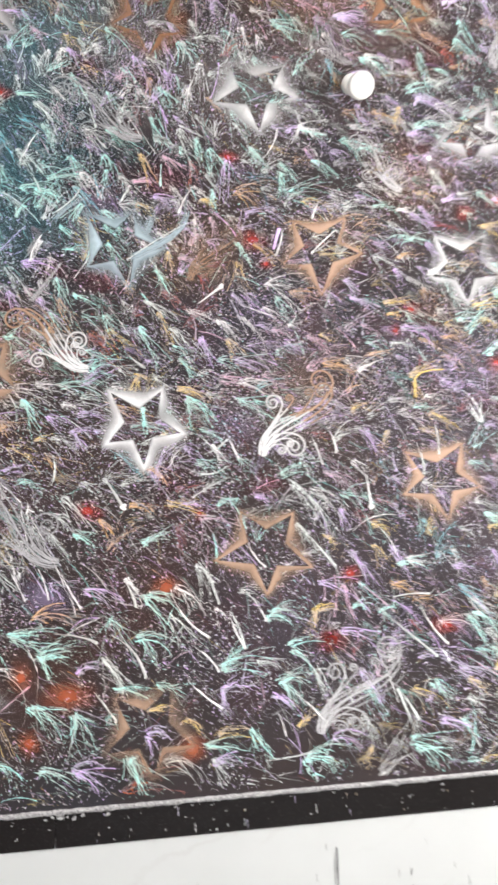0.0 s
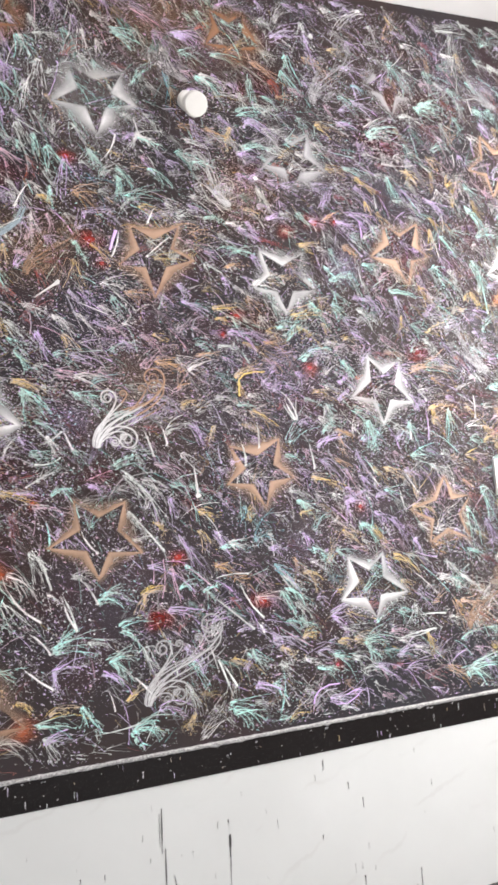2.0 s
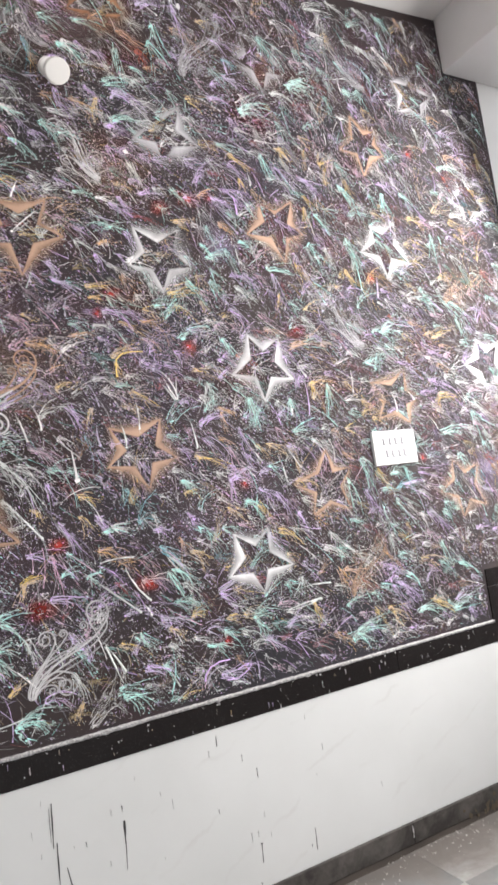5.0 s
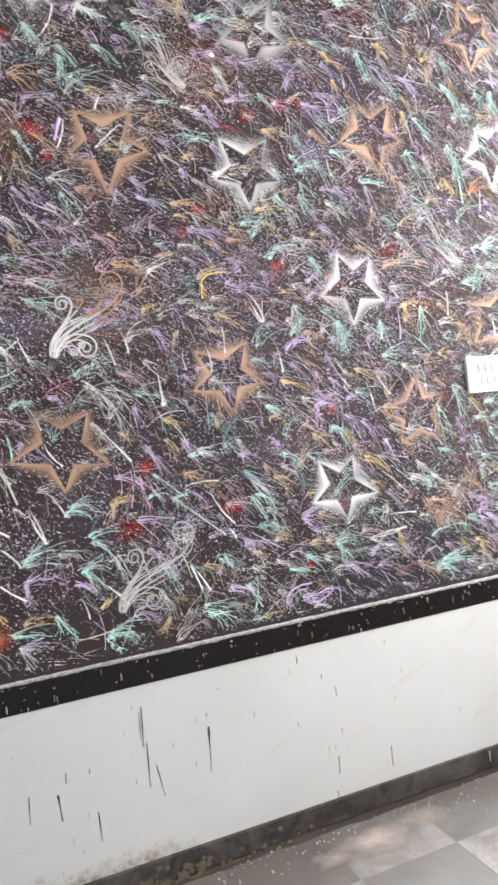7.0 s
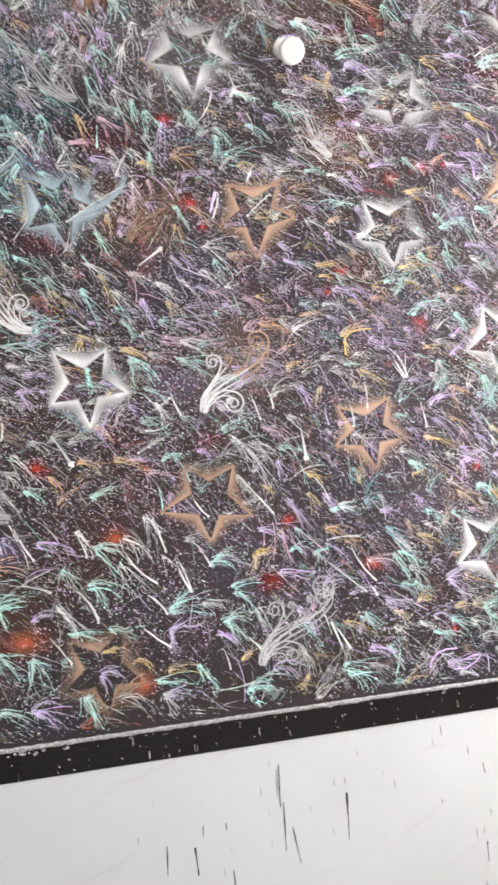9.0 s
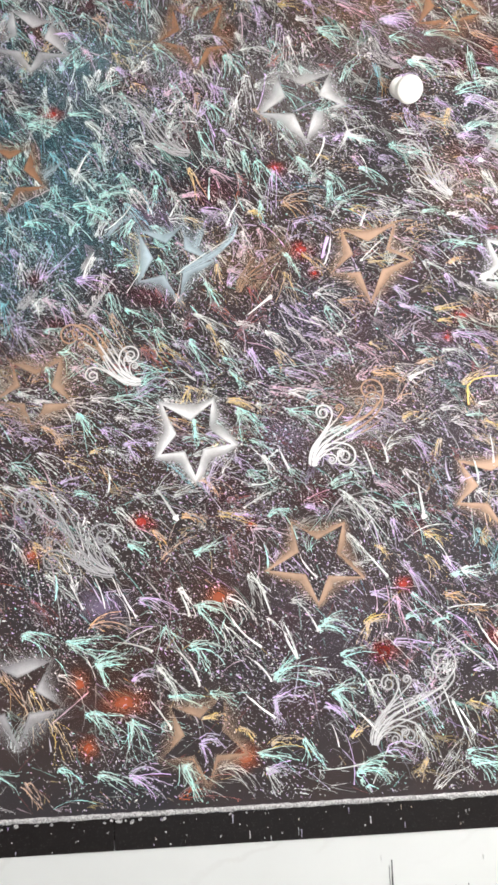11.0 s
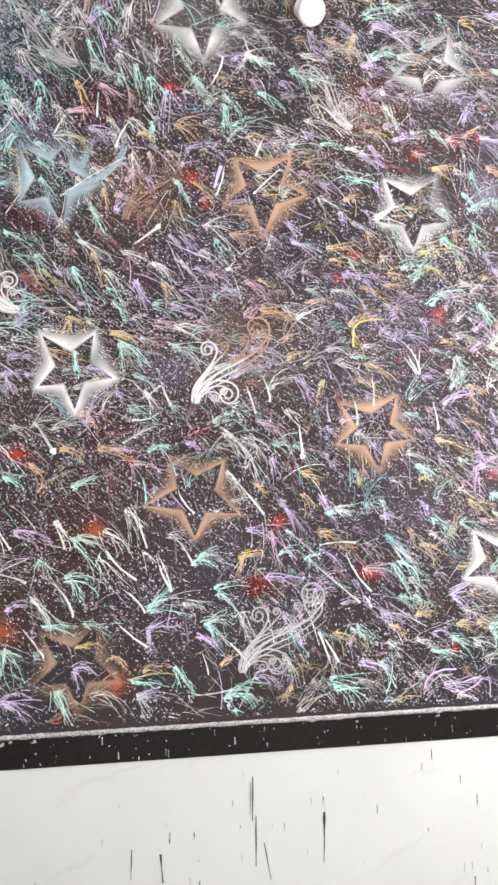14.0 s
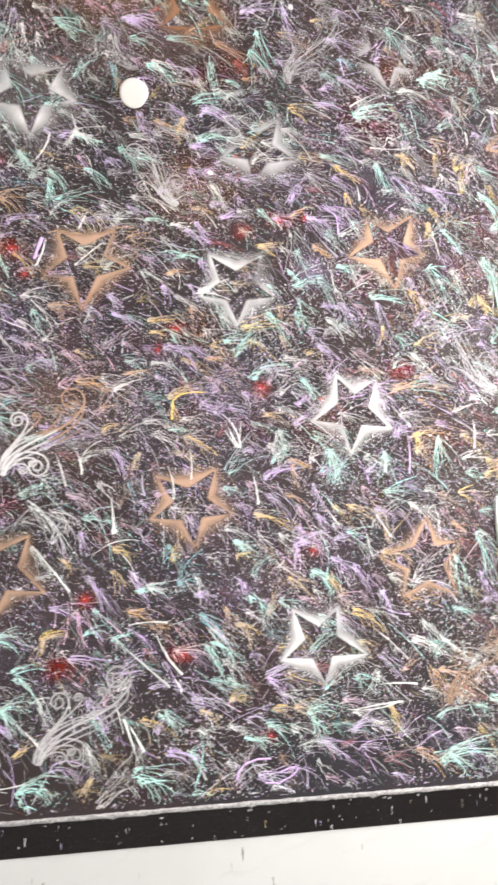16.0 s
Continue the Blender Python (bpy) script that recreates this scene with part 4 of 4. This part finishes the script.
for i, (c, x, z, r, rot, strength, reach) in enumerate((
    ("white", 1.217, 1.964, 0.116, -17, 0.62, 0.040), ("white", 2.140, 2.065, 0.116, -24, 0.80, 0.036),
    ("grey", 1.287, 2.385, 0.115, -18, 0.6, 0.050), ("grey", 1.690, 2.727, 0.115, -18, 0.5, 0.042),
    ("white", 2.638, 2.309, 0.114, -30, 0.40, 0.042), ("white", 2.577, 1.607, 0.116, -31, 0.9, 0.034),
    ("tan", 2.344, 1.135, 0.112, -30, 0.8, 0.034),
    ("brown", 0.351, 2.734, 0.112, -22, 0.75, 0.048), ("brown", 1.108, 2.799, 0.105, -12, 0.95, 0.052),
    ("brown", -0.193, 2.308, 0.110, -24, 0.8, 0.046), ("grey", -0.131, 2.730, 0.110, -24, 0.8, 0.046),
    ("tan", -0.110, 1.678, 0.105, -17, 0.9, 0.046), ("grey", -0.155, 0.908, 0.120, -18, 0.8, 0.046),
    ("tan", 0.300, 0.789, 0.112, -14, 0.70, 0.040),
)):
    star(c, x, z, points(r, rot, 70 + i), strength, reach)


# ---- stencilled scrolls ----
def scroll(color, base, tip, flip=1, strength=0.8, lift=0.0053, tail=None):
    """An acanthus scroll from one stencil: a plume of ribs that ends in a hook, side curls, and a double curl at the foot."""
    (bx, bz), (tx, tz) = base, tip
    size = math.hypot(tx - bx, tz - bz) / 1.02
    turn = math.atan2(tz - bz, tx - bx) - math.atan2(0.76, 0.66 * flip)
    ct, sn = math.cos(turn) * size, math.sin(turn) * size
    rb, far = Ribbons(), Ribbons()

    def rib(p0, p1, p2, p3, w, hand=0, r=0.0, split=99):
        pts = []
        for i in range(15):
            t = i / 14
            k = ((1 - t) ** 3, 3 * t * (1 - t) ** 2, 3 * t * t * (1 - t), t ** 3)
            pts.append(tuple(k[0] * p0[j] + k[1] * p1[j] + k[2] * p2[j] + k[3] * p3[j] for j in (0, 1)))
        if hand:                             # rolled up at its end
            a, q = math.atan2(p3[1] - p2[1], p3[0] - p2[0]), r
            for i in range(28):
                pts.append((pts[-1][0] + math.cos(a) * q * 0.40, pts[-1][1] + math.sin(a) * q * 0.40))
                a += hand * 0.40
                q *= 0.95
        out = [(bx + u * flip * ct - v * sn, bz + u * flip * sn + v * ct) for u, v in pts]
        if not tail:
            split = 99
        w *= 0.92 if color == "white" else 0.82
        rb.stroke(out[:split + 1], w * size * 0.8, w * size, lift, 0.0002, strength)
        if split < len(out) - 2:
            far.stroke(out[split:], w * size, w * size * 0.5, lift, 0.0002, strength * 1.05)

    rib((0, 0), (0.02, 0.30), (0.46, 0.30), (0.62, 0.56), 0.030, 1, 0.125, 10)
    rib((0.02, 0), (0.07, 0.25), (0.44, 0.25), (0.61, 0.48), 0.024, 1, 0.10, 9)
    rib((-0.02, 0.01), (-0.02, 0.30), (0.36, 0.34), (0.58, 0.47), 0.022, 0, 0, 9)
    rib((-0.03, 0.02), (-0.04, 0.30), (0.30, 0.36), (0.50, 0.44), 0.018, 0, 0, 9)
    rib((0.03, 0.02), (0.12, 0.20), (0.50, 0.24), (0.68, 0.46), 0.018, 0, 0, 9)
    rib((0, 0.05), (0.05, 0.28), (0.19, 0.34), (0.28, 0.47), 0.020, 1, 0.042, 12)
    rib((0.02, 0.05), (0.14, 0.28), (0.34, 0.30), (0.46, 0.52), 0.020, 1, 0.045, 9)
    rib((-0.02, 0.01), (-0.01, 0.22), (0.13, 0.28), (0.18, 0.41), 0.026, 1, 0.088)
    rib((0, 0), (0.02, 0.20), (0.15, 0.26), (0.165, 0.38), 0.020)
    rib((0.02, 0.02), (0.05, 0.15), (0.16, 0.23), (0.28, 0.19), 0.026, -1, 0.110)
    rib((0.01, 0), (0.04, 0.10), (0.12, 0.16), (0.23, 0.15), 0.020, -1, 0.042)
    rib((0.03, 0), (0.04, 0.07), (0.10, 0.11), (0.16, 0.10), 0.020, -1, 0.048)
    label = "stencilled " + {"white": "white", "grey": "faint grey", "tan": "tan", "gold": "gold", "brown": "dull brown"}[color] + " scroll ornament"
    ob = rb.link("scroll", SPRAYS[color], label)
    if tail:
        far.link("scroll_tip", SPRAYS[tail])
    # fog of spray that crept under the stencil
    mx, mz = bx + (tx - bx) * 0.4, bz + (tz - bz) * 0.4
    cloud(color if color in SPRAYS else "grey", mx, mz, size * 0.5, 0.07 * strength, 0.0016, int(bx * 900 + 50), 1.0)
    return ob


scroll("white", (0.610, 1.442), (0.817, 1.674), 1, 1.25, tail="tan")
scroll("white", (0.714, 0.750), (0.942, 0.970), 1, 0.75)
scroll("tan", (1.759, 0.830), (1.931, 1.017), 1, 0.9)
scroll("grey", (1.969, 1.684), (1.753, 1.894), 1, 0.85)
scroll("white", (1.058, 2.199), (0.916, 2.383), 1, 0.75)
scroll("grey", (1.382, 2.601), (1.541, 2.885), 1, 0.75)
scroll("grey", (2.167, 2.714), (1.925, 2.875), 1, 0.75)
scroll("grey", (0.946, 2.610), (0.793, 2.690), 1, 0.8)
scroll("grey", (0.322, 2.354), (0.066, 2.545), 1, 0.95)
scroll("tan", (0.440, 1.930), (0.590, 2.120), 1, 0.75)
scroll("white", (0.168, 1.690), (-0.050, 1.860), 1, 1.45, tail="tan")
scroll("grey", (0.090, 1.195), (-0.168, 1.417), 1, 1.0)
scroll("gold", (2.403, 1.856), (2.660, 2.014), 1, 0.6)

# strokes that stand out singly
def dab(color, pts, w0, w1, lift=0.0050):
    rb = Ribbons()
    rb.stroke(pts, w0, w1, lift, 0.0012)
    rb.link("paint_stroke", PAINTS[color])


def wash(color, pts, w0, w1, strength=0.85):
    """A broad dry-brushed stroke."""
    rb, rg = Ribbons(), random.Random(int(abs(pts[0][0]) * 1e4))
    for k in range(7):
        dx, dz = rg.uniform(-0.5, 0.5) * w0 * 0.8, rg.uniform(-0.5, 0.5) * w0 * 0.8
        i, j = rg.randint(0, 1), len(pts) - rg.randint(0, 1)
        some = [(x + dx, z + dz) for x, z in pts[i if j - i > 2 else 0:j]]
        rb.stroke(some if len(some) > 1 else pts, rg.uniform(0.2, 0.45) * w0, rg.uniform(0.15, 0.3) * w1, 0.0046 + 0.00005 * k, 0.0003, strength * rg.uniform(0.5, 0.9))
    rb.link("brush_stroke", SPRAYS[color])


wash("ice", [(0.290, 2.000), (0.350, 2.028), (0.392, 2.055), (0.422, 2.085), (0.438, 2.125), (0.444, 2.20)], 0.022, 0.030, 1.1)
wash("ice", [(0.325, 2.070), (0.345, 2.120), (0.358, 2.170)], 0.026, 0.020)
wash("grey", [(0.018, 2.015), (0.034, 2.045), (0.051, 2.076)], 0.022, 0.014, 1.1)
wash("grey", [(-0.153, 1.912), (-0.112, 1.960), (-0.073, 2.003)], 0.024, 0.018)
wash("grey", [(0.023, 1.881), (0.062, 1.930), (0.098, 1.980)], 0.020, 0.020)
wash("ice", [(-0.10, 2.300), (-0.07, 2.320), (-0.04, 2.346)], 0.028, 0.018)
wash("ice", [(0.085, 2.117), (0.12, 2.155), (0.165, 2.179)], 0.022, 0.026)
dab("yellow", [(1.125, 1.664), (1.090, 1.664), (1.058, 1.657), (1.040, 1.640), (1.037, 1.610), (1.037, 1.588)], 0.003, 0.005)
dab("purple", [(1.192, 0.684), (1.198, 0.704), (1.215, 0.720), (1.245, 0.729), (1.280, 0.728)], 0.005, 0.004)
dab("purple", [(1.262, 0.672), (1.300, 0.670), (1.332, 0.684), (1.350, 0.700), (1.330, 0.704), (1.300, 0.694)], 0.003, 0.004)
dab("purple", [(1.200, 0.678), (1.212, 0.700), (1.235, 0.714), (1.270, 0.716)], 0.004, 0.003)
dab("pale", [(1.221, 1.580), (1.217, 1.545), (1.218, 1.513)], 0.002, 0.004)
dab("pale", [(1.177, 1.560), (1.195, 1.535), (1.208, 1.514)], 0.002, 0.004)
dab("purple", [(0.674, 2.020), (0.684, 2.055), (0.694, 2.083)], 0.006, 0.010)

# broad faded patches
PATCHES = [
    ("cyan", -0.28, 2.15, 0.50, 0.50), ("cyan", 0.02, 2.25, 0.34, 0.28), ("cyan", 0.02, 2.62, 0.40, 0.42), ("rust", 0.30, 1.10, 0.24, 0.25), ("brown", -0.02, 1.77, 0.15, 0.55),
    ("rust", 0.05, 0.95, 0.24, 0.30), ("brown", 0.72, 1.62, 0.22, 0.35), ("brown", 0.45, 2.02, 0.16, 0.45),
    ("mauve", 1.10, 1.62, 0.34, 0.22), ("mauve", 0.62, 1.80, 0.26, 0.18),
    ("mauve", 1.60, 2.30, 0.40, 0.15), ("brown", 1.10, 2.25, 0.16, 0.55), ("brown", 0.90, 2.80, 0.30, 0.50),
    ("grey", 0.62, 2.52, 0.30, 0.14), ("grey", 0.25, 2.62, 0.32, 0.20),
    ("mauve", 0.70, 1.05, 0.34, 0.14), ("mauve", 1.30, 1.20, 0.36, 0.14),
]
rg = random.Random(77)
for i in range(95):
    PATCHES.append((rg.choice(("maroon", "maroon", "mauve", "rust")), rg.uniform(-0.5, 2.7), rg.uniform(1.1, 2.9), rg.uniform(0.03, 0.10), rg.uniform(0.35, 0.8)))
for i, (c, x, z, r, s) in enumerate(PATCHES):
    cloud(c, x, z, r, s, 0.0003 + 0.000008 * i, 50 + i, 1.2)

# ---- black drips on the dado, pale drips on the granite ----
def drip(material, x, z0, z1, w, lean=0.0, y=D - 0.0022):
    verts, faces = [], []
    n = 6
    for i in range(n + 1):
        t = i / n
        q = w * (1.0 - 0.55 * t) * (0.85 + 0.3 * math.sin(7 * t + x * 40)) + (w * 0.25 if i == n else 0)
        cx, z = x + lean * t, z0 + (z1 - z0) * t
        verts += [(cx - q / 2, y, z), (cx, y - 0.0012, z), (cx + q / 2, y, z)]
    for i in range(n):
        a = 3 * i
        faces += [(a, a + 1, a + 4, a + 3), (a + 1, a + 2, a + 5, a + 4)]
    return link_mesh("paint_drip", verts, faces, material, wall)


for x, z0, z1, w, lean in (
    (0.735, 0.492, 0.385, 0.0046, -0.004), (0.740, 0.395, 0.275, 0.0044, -0.003), (0.759, 0.329, 0.239, 0.0032, 0.015),
    (0.915, 0.392, 0.335, 0.0085, -0.002), (0.914, 0.337, 0.270, 0.0028, -0.004), (0.430, 0.338, 0.269, 0.0035, -0.003), (0.500, 0.322, 0.254, 0.0055, 0.005),
    (0.595, 0.250, 0.173, 0.0040, 0.003), (1.306, 0.201, 0.149, 0.0040, -0.002), (1.490, 0.181, 0.121, 0.0040, -0.002),
    (1.321, 0.406, 0.379, 0.0035, 0), (1.204, 0.528, 0.500, 0.0035, 0), (0.913, 0.431, 0.415, 0.003, 0),
    (1.186, 0.333, 0.322, 0.003, 0), (0.525, 0.371, 0.346, 0.003, -0.002), (0.584, 0.369, 0.351, 0.003, 0), (1.291, 0.099, 0.083, 0.003, 0),
    (0.728, 0.480, 0.400, 0.0022, -0.002),
):
    drip(DRIP_BLACK, x, z0, z1, w, lean)
rng = random.Random(5)
for i in range(45):
    x = rng.gauss(0.65, 0.55)
    z = rng.uniform(0.12, 0.52)
    drip(DRIP_BLACK if rng.random() < 0.15 else FAINT, x, z, z - rng.uniform(0.004, 0.024), rng.uniform(0.0014, 0.0026))
rb = Ribbons()
for i in range(120):
    x = rng.uniform(-0.6, 2.36)
    if rng.random() < 0.35 + 0.65 * (noise.noise(Vector((x * 4, 0, 2))) > 0):
        rb.blob(x, rng.uniform(0.553, 0.618), rng.uniform(0.0006, 0.0018), 0.0046, rng, 5)
tagged(rb.link("paint_specks", PAINTS["white"]), kind="stuff")
rb = Ribbons()
for i in range(30):                          # crumbs of filler caught on the silver line
    x = rng.choice((rng.gauss(0.10, 0.05), rng.gauss(-0.15, 0.10), rng.uniform(0.2, 2.3)))
    rb.blob(x, 0.617 - abs(rng.gauss(0, 0.004)), rng.uniform(0.001, 0.0045) if x < 0.25 else rng.uniform(0.001, 0.003), 0.0068, rng, 7, rng.uniform(1, 2.2), rng.gauss(0, 0.4))
tagged(rb.link("filler_crumbs", LINE_PAINT), kind="stuff")
for i in range(70):
    x, z = rng.uniform(-0.5, 2.4), rng.uniform(0.556, 0.615)
    ln = rng.uniform(0.002, 0.02) if rng.random() < 0.5 else 0.004
    drip(PAINTS[rng.choice(("white", "white", "pale", "yellow", "purple"))], x, z, max(z - ln, 0.550), rng.uniform(0.0015, 0.003), 0, D - 0.0048)
drip(PAINTS["white"], 1.848, 0.072, 0.035, 0.004, 0, D - 0.0128)

# ---- things on the wall ----
def lamp_holder():
    root = new("lamp_holder")
    root.location = (0.941, D, 2.536)
    tagged(root, "round white plastic lamp holder cap drooping from the painted wall", "lamp holder")
    for nm, r, y0, y1, tilt in (("base_plate", 0.034, 0.004, -0.016, 0), ("neck", 0.021, 0.0, -0.122, 37), ("lid", 0.0365, -0.118, -0.136, 37)):
        bm = bmesh.new()
        bmesh.ops.create_cone(bm, cap_ends=True, segments=40, radius1=r, radius2=r * 0.97, depth=abs(y1 - y0), matrix=Matrix.Translation((0, (y0 + y1) / 2, 0)) @ Matrix.Rotation(radians(90), 4, "X"))
        rim = [e for e in bm.edges if all(abs(v.co.y - y1) < 1e-4 for v in e.verts)]
        bmesh.ops.bevel(bm, geom=rim, offset=0.003, segments=3, affect="EDGES")
        bmesh.ops.transform(bm, matrix=Matrix.Rotation(radians(-4 if tilt else 0), 4, "Z") @ Matrix.Rotation(radians(tilt), 4, "X"), verts=bm.verts)
        part(nm, bm, PLASTIC, root)


lamp_holder()


def notice():
    root = new("notice_board")
    root.location = (2.030, D, 1.308)
    tagged(root, "small white rectangular notice with two faint lines of lettering", "sign")
    part("board", box_bm((-0.0965, -0.012, -0.0605), (0.0965, 0.004, 0.0605), 0.0015), PAPER, root)
    for row, (z, xs) in enumerate(((0.022, (-0.050, -0.022, 0.004, 0.034)), (-0.022, (-0.042, -0.016, 0.014, 0.038)))):
        for x in xs:
            part("letter_bar", box_bm((x - 0.004, -0.0132, z - 0.013), (x + 0.003, -0.0115, z + 0.013)), GREY_INK, root)
            part("letter_bar", box_bm((x + 0.0035, -0.0132, z - 0.013), (x + 0.014, -0.0115, z - 0.0095)), GREY_INK, root)


notice()
rb = Ribbons()
rb.blob(0.965, 1.292, 0.006, 0.0046, rng, 9)
rb.link("nail_hole", HOLE, "small dark nail hole")
for x, z, r in ((1.147, 2.302, 0.008), (1.398, 2.86, 0.010), (0.523, 1.912, 0.009), (0.249, 1.327, 0.009), (0.890, 1.298, 0.008)):
    rb = Ribbons()
    rb.blob(x, z, r, 0.0050, rng, 9)
    rb.link("paint_blob", PAINTS["white"])
    if z < 2:
        rb = Ribbons()
        lean = {0.523: (-0.06, -0.045), 0.249: (-0.045, 0.075), 0.890: (-0.008, 0.085)}[x]
        rb.stroke([(x, z), (x + lean[0] * 0.5, z + lean[1] * 0.5), (x + lean[0], z + lean[1])], 0.008, 0.003, 0.0048)
        rb.link("paint_flick", PAINTS["white"])

# ---- rubble along the skirting ----
verts, faces = [], []
for i in range(420):
    x = rng.uniform(0.3, 2.75)
    y = D - 0.015 - abs(rng.gauss(0, 0.055))
    r = rng.uniform(0.001, 0.0042)
    b = len(verts)
    verts += [(x - r, y - r * 0.6, 0.001), (x + r, y - r * 0.7, 0.001), (x + r * 0.3, y + r, 0.001), (x + rng.uniform(-r, r) * 0.5, y, r * 1.2)]
    faces += [(b, b + 1, b + 3), (b + 1, b + 2, b + 3), (b + 2, b, b + 3)]
ob = link_mesh("plaster_crumbs", verts, faces, DEBRIS)
tagged(ob, "pale plaster crumbs scattered along the skirting", "debris", kind="stuff")
rb_v, rb_f = [], []
for i in range(140):                         # a ragged bed of mortar under the skirting
    x0, x1 = 0.2 + i * 0.018, 0.2 + (i + 1) * 0.018
    d0, d1 = 0.016 + 0.012 * noise.noise(Vector((x0 * 9, 1, 1))), 0.016 + 0.012 * noise.noise(Vector((x1 * 9, 1, 1)))
    b = len(rb_v)
    rb_v += [(x0, D - d0 - 0.004, 0.0), (x1, D - d1 - 0.004, 0.0), (x1, D - 0.004, 0.020), (x0, D - 0.004, 0.020)]
    rb_f.append((b, b + 1, b + 2, b + 3))
link_mesh("mortar_bed", rb_v, rb_f, MORTAR, wall, "crumbling dark mortar bed")

# brown crust where the mortar has broken out of the skirting
rb = Ribbons()
for i in range(320):
    x = rng.choice((rng.gauss(0.80, 0.16), rng.gauss(0.45, 0.2), rng.gauss(2.35, 0.12)))
    if 0.0 < x < 2.7:
        rb.blob(x, max(0.004, abs(rng.gauss(0.012, 0.020))), rng.uniform(0.003, 0.011), 0.0128 + rng.uniform(0, 0.003), rng, 6)
tagged(rb.link("mortar_crust", CRUST), kind="stuff")

# ---- floor tiles ----
PITCH, OX, OY = 0.3055, 1.516, 1.424
tile_me = {}
for white in (True, False):
    bm = box_bm((-PITCH / 2 + 0.0001, -PITCH / 2 + 0.0001, -0.006), (PITCH / 2 - 0.0001, PITCH / 2 - 0.0001, 0.0), 0.0004)
    bmesh.ops.recalc_face_normals(bm, faces=bm.faces)
    me = bpy.data.meshes.new("floor_tile")
    bm.to_mesh(me)
    bm.free()
    me.materials.append(TILE_WHITE if white else TILE_GREY)
    tile_me[white] = me
rng = random.Random(3)
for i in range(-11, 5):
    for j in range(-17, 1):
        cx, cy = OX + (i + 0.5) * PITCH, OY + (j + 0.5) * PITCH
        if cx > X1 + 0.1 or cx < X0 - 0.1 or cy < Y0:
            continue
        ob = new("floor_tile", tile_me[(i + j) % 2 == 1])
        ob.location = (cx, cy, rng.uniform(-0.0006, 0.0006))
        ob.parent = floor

# trodden plaster on the tiles by the wall
rg = random.Random(8)
for cx, cy, r, dense in ((1.33, 1.55, 0.11, 0.85), (1.20, 1.54, 0.07, 0.6), (1.52, 1.57, 0.08, 0.5)):
    verts, dens, faces = [(cx, cy, 0.0026)], [dense], []
    for k in range(1, 5):
        for m in range(20):
            q = r * k / 4 * (0.8 + 0.4 * noise.noise(Vector((cx * 9 + math.cos(m / 3.18) * 1.5, cy * 9 + math.sin(m / 3.18) * 1.5, 0))) + 0.15 * rg.random())
            verts.append((cx + 1.3 * q * math.cos(m * math.pi / 10), cy + 0.7 * q * math.sin(m * math.pi / 10), 0.0024))
            dens.append(dense * (1 - k / 4) ** 0.7)
    for m in range(20):
        faces.append((0, 1 + m, 1 + (m + 1) % 20))
        for k in range(3):
            a, b = 1 + 20 * k + m, 1 + 20 * k + (m + 1) % 20
            faces.append((a, a + 20, b + 20, b))
    link_mesh("plaster_smear", verts, faces, PLASTER_SMEAR, floor, "pale pinkish trodden plaster", dens)
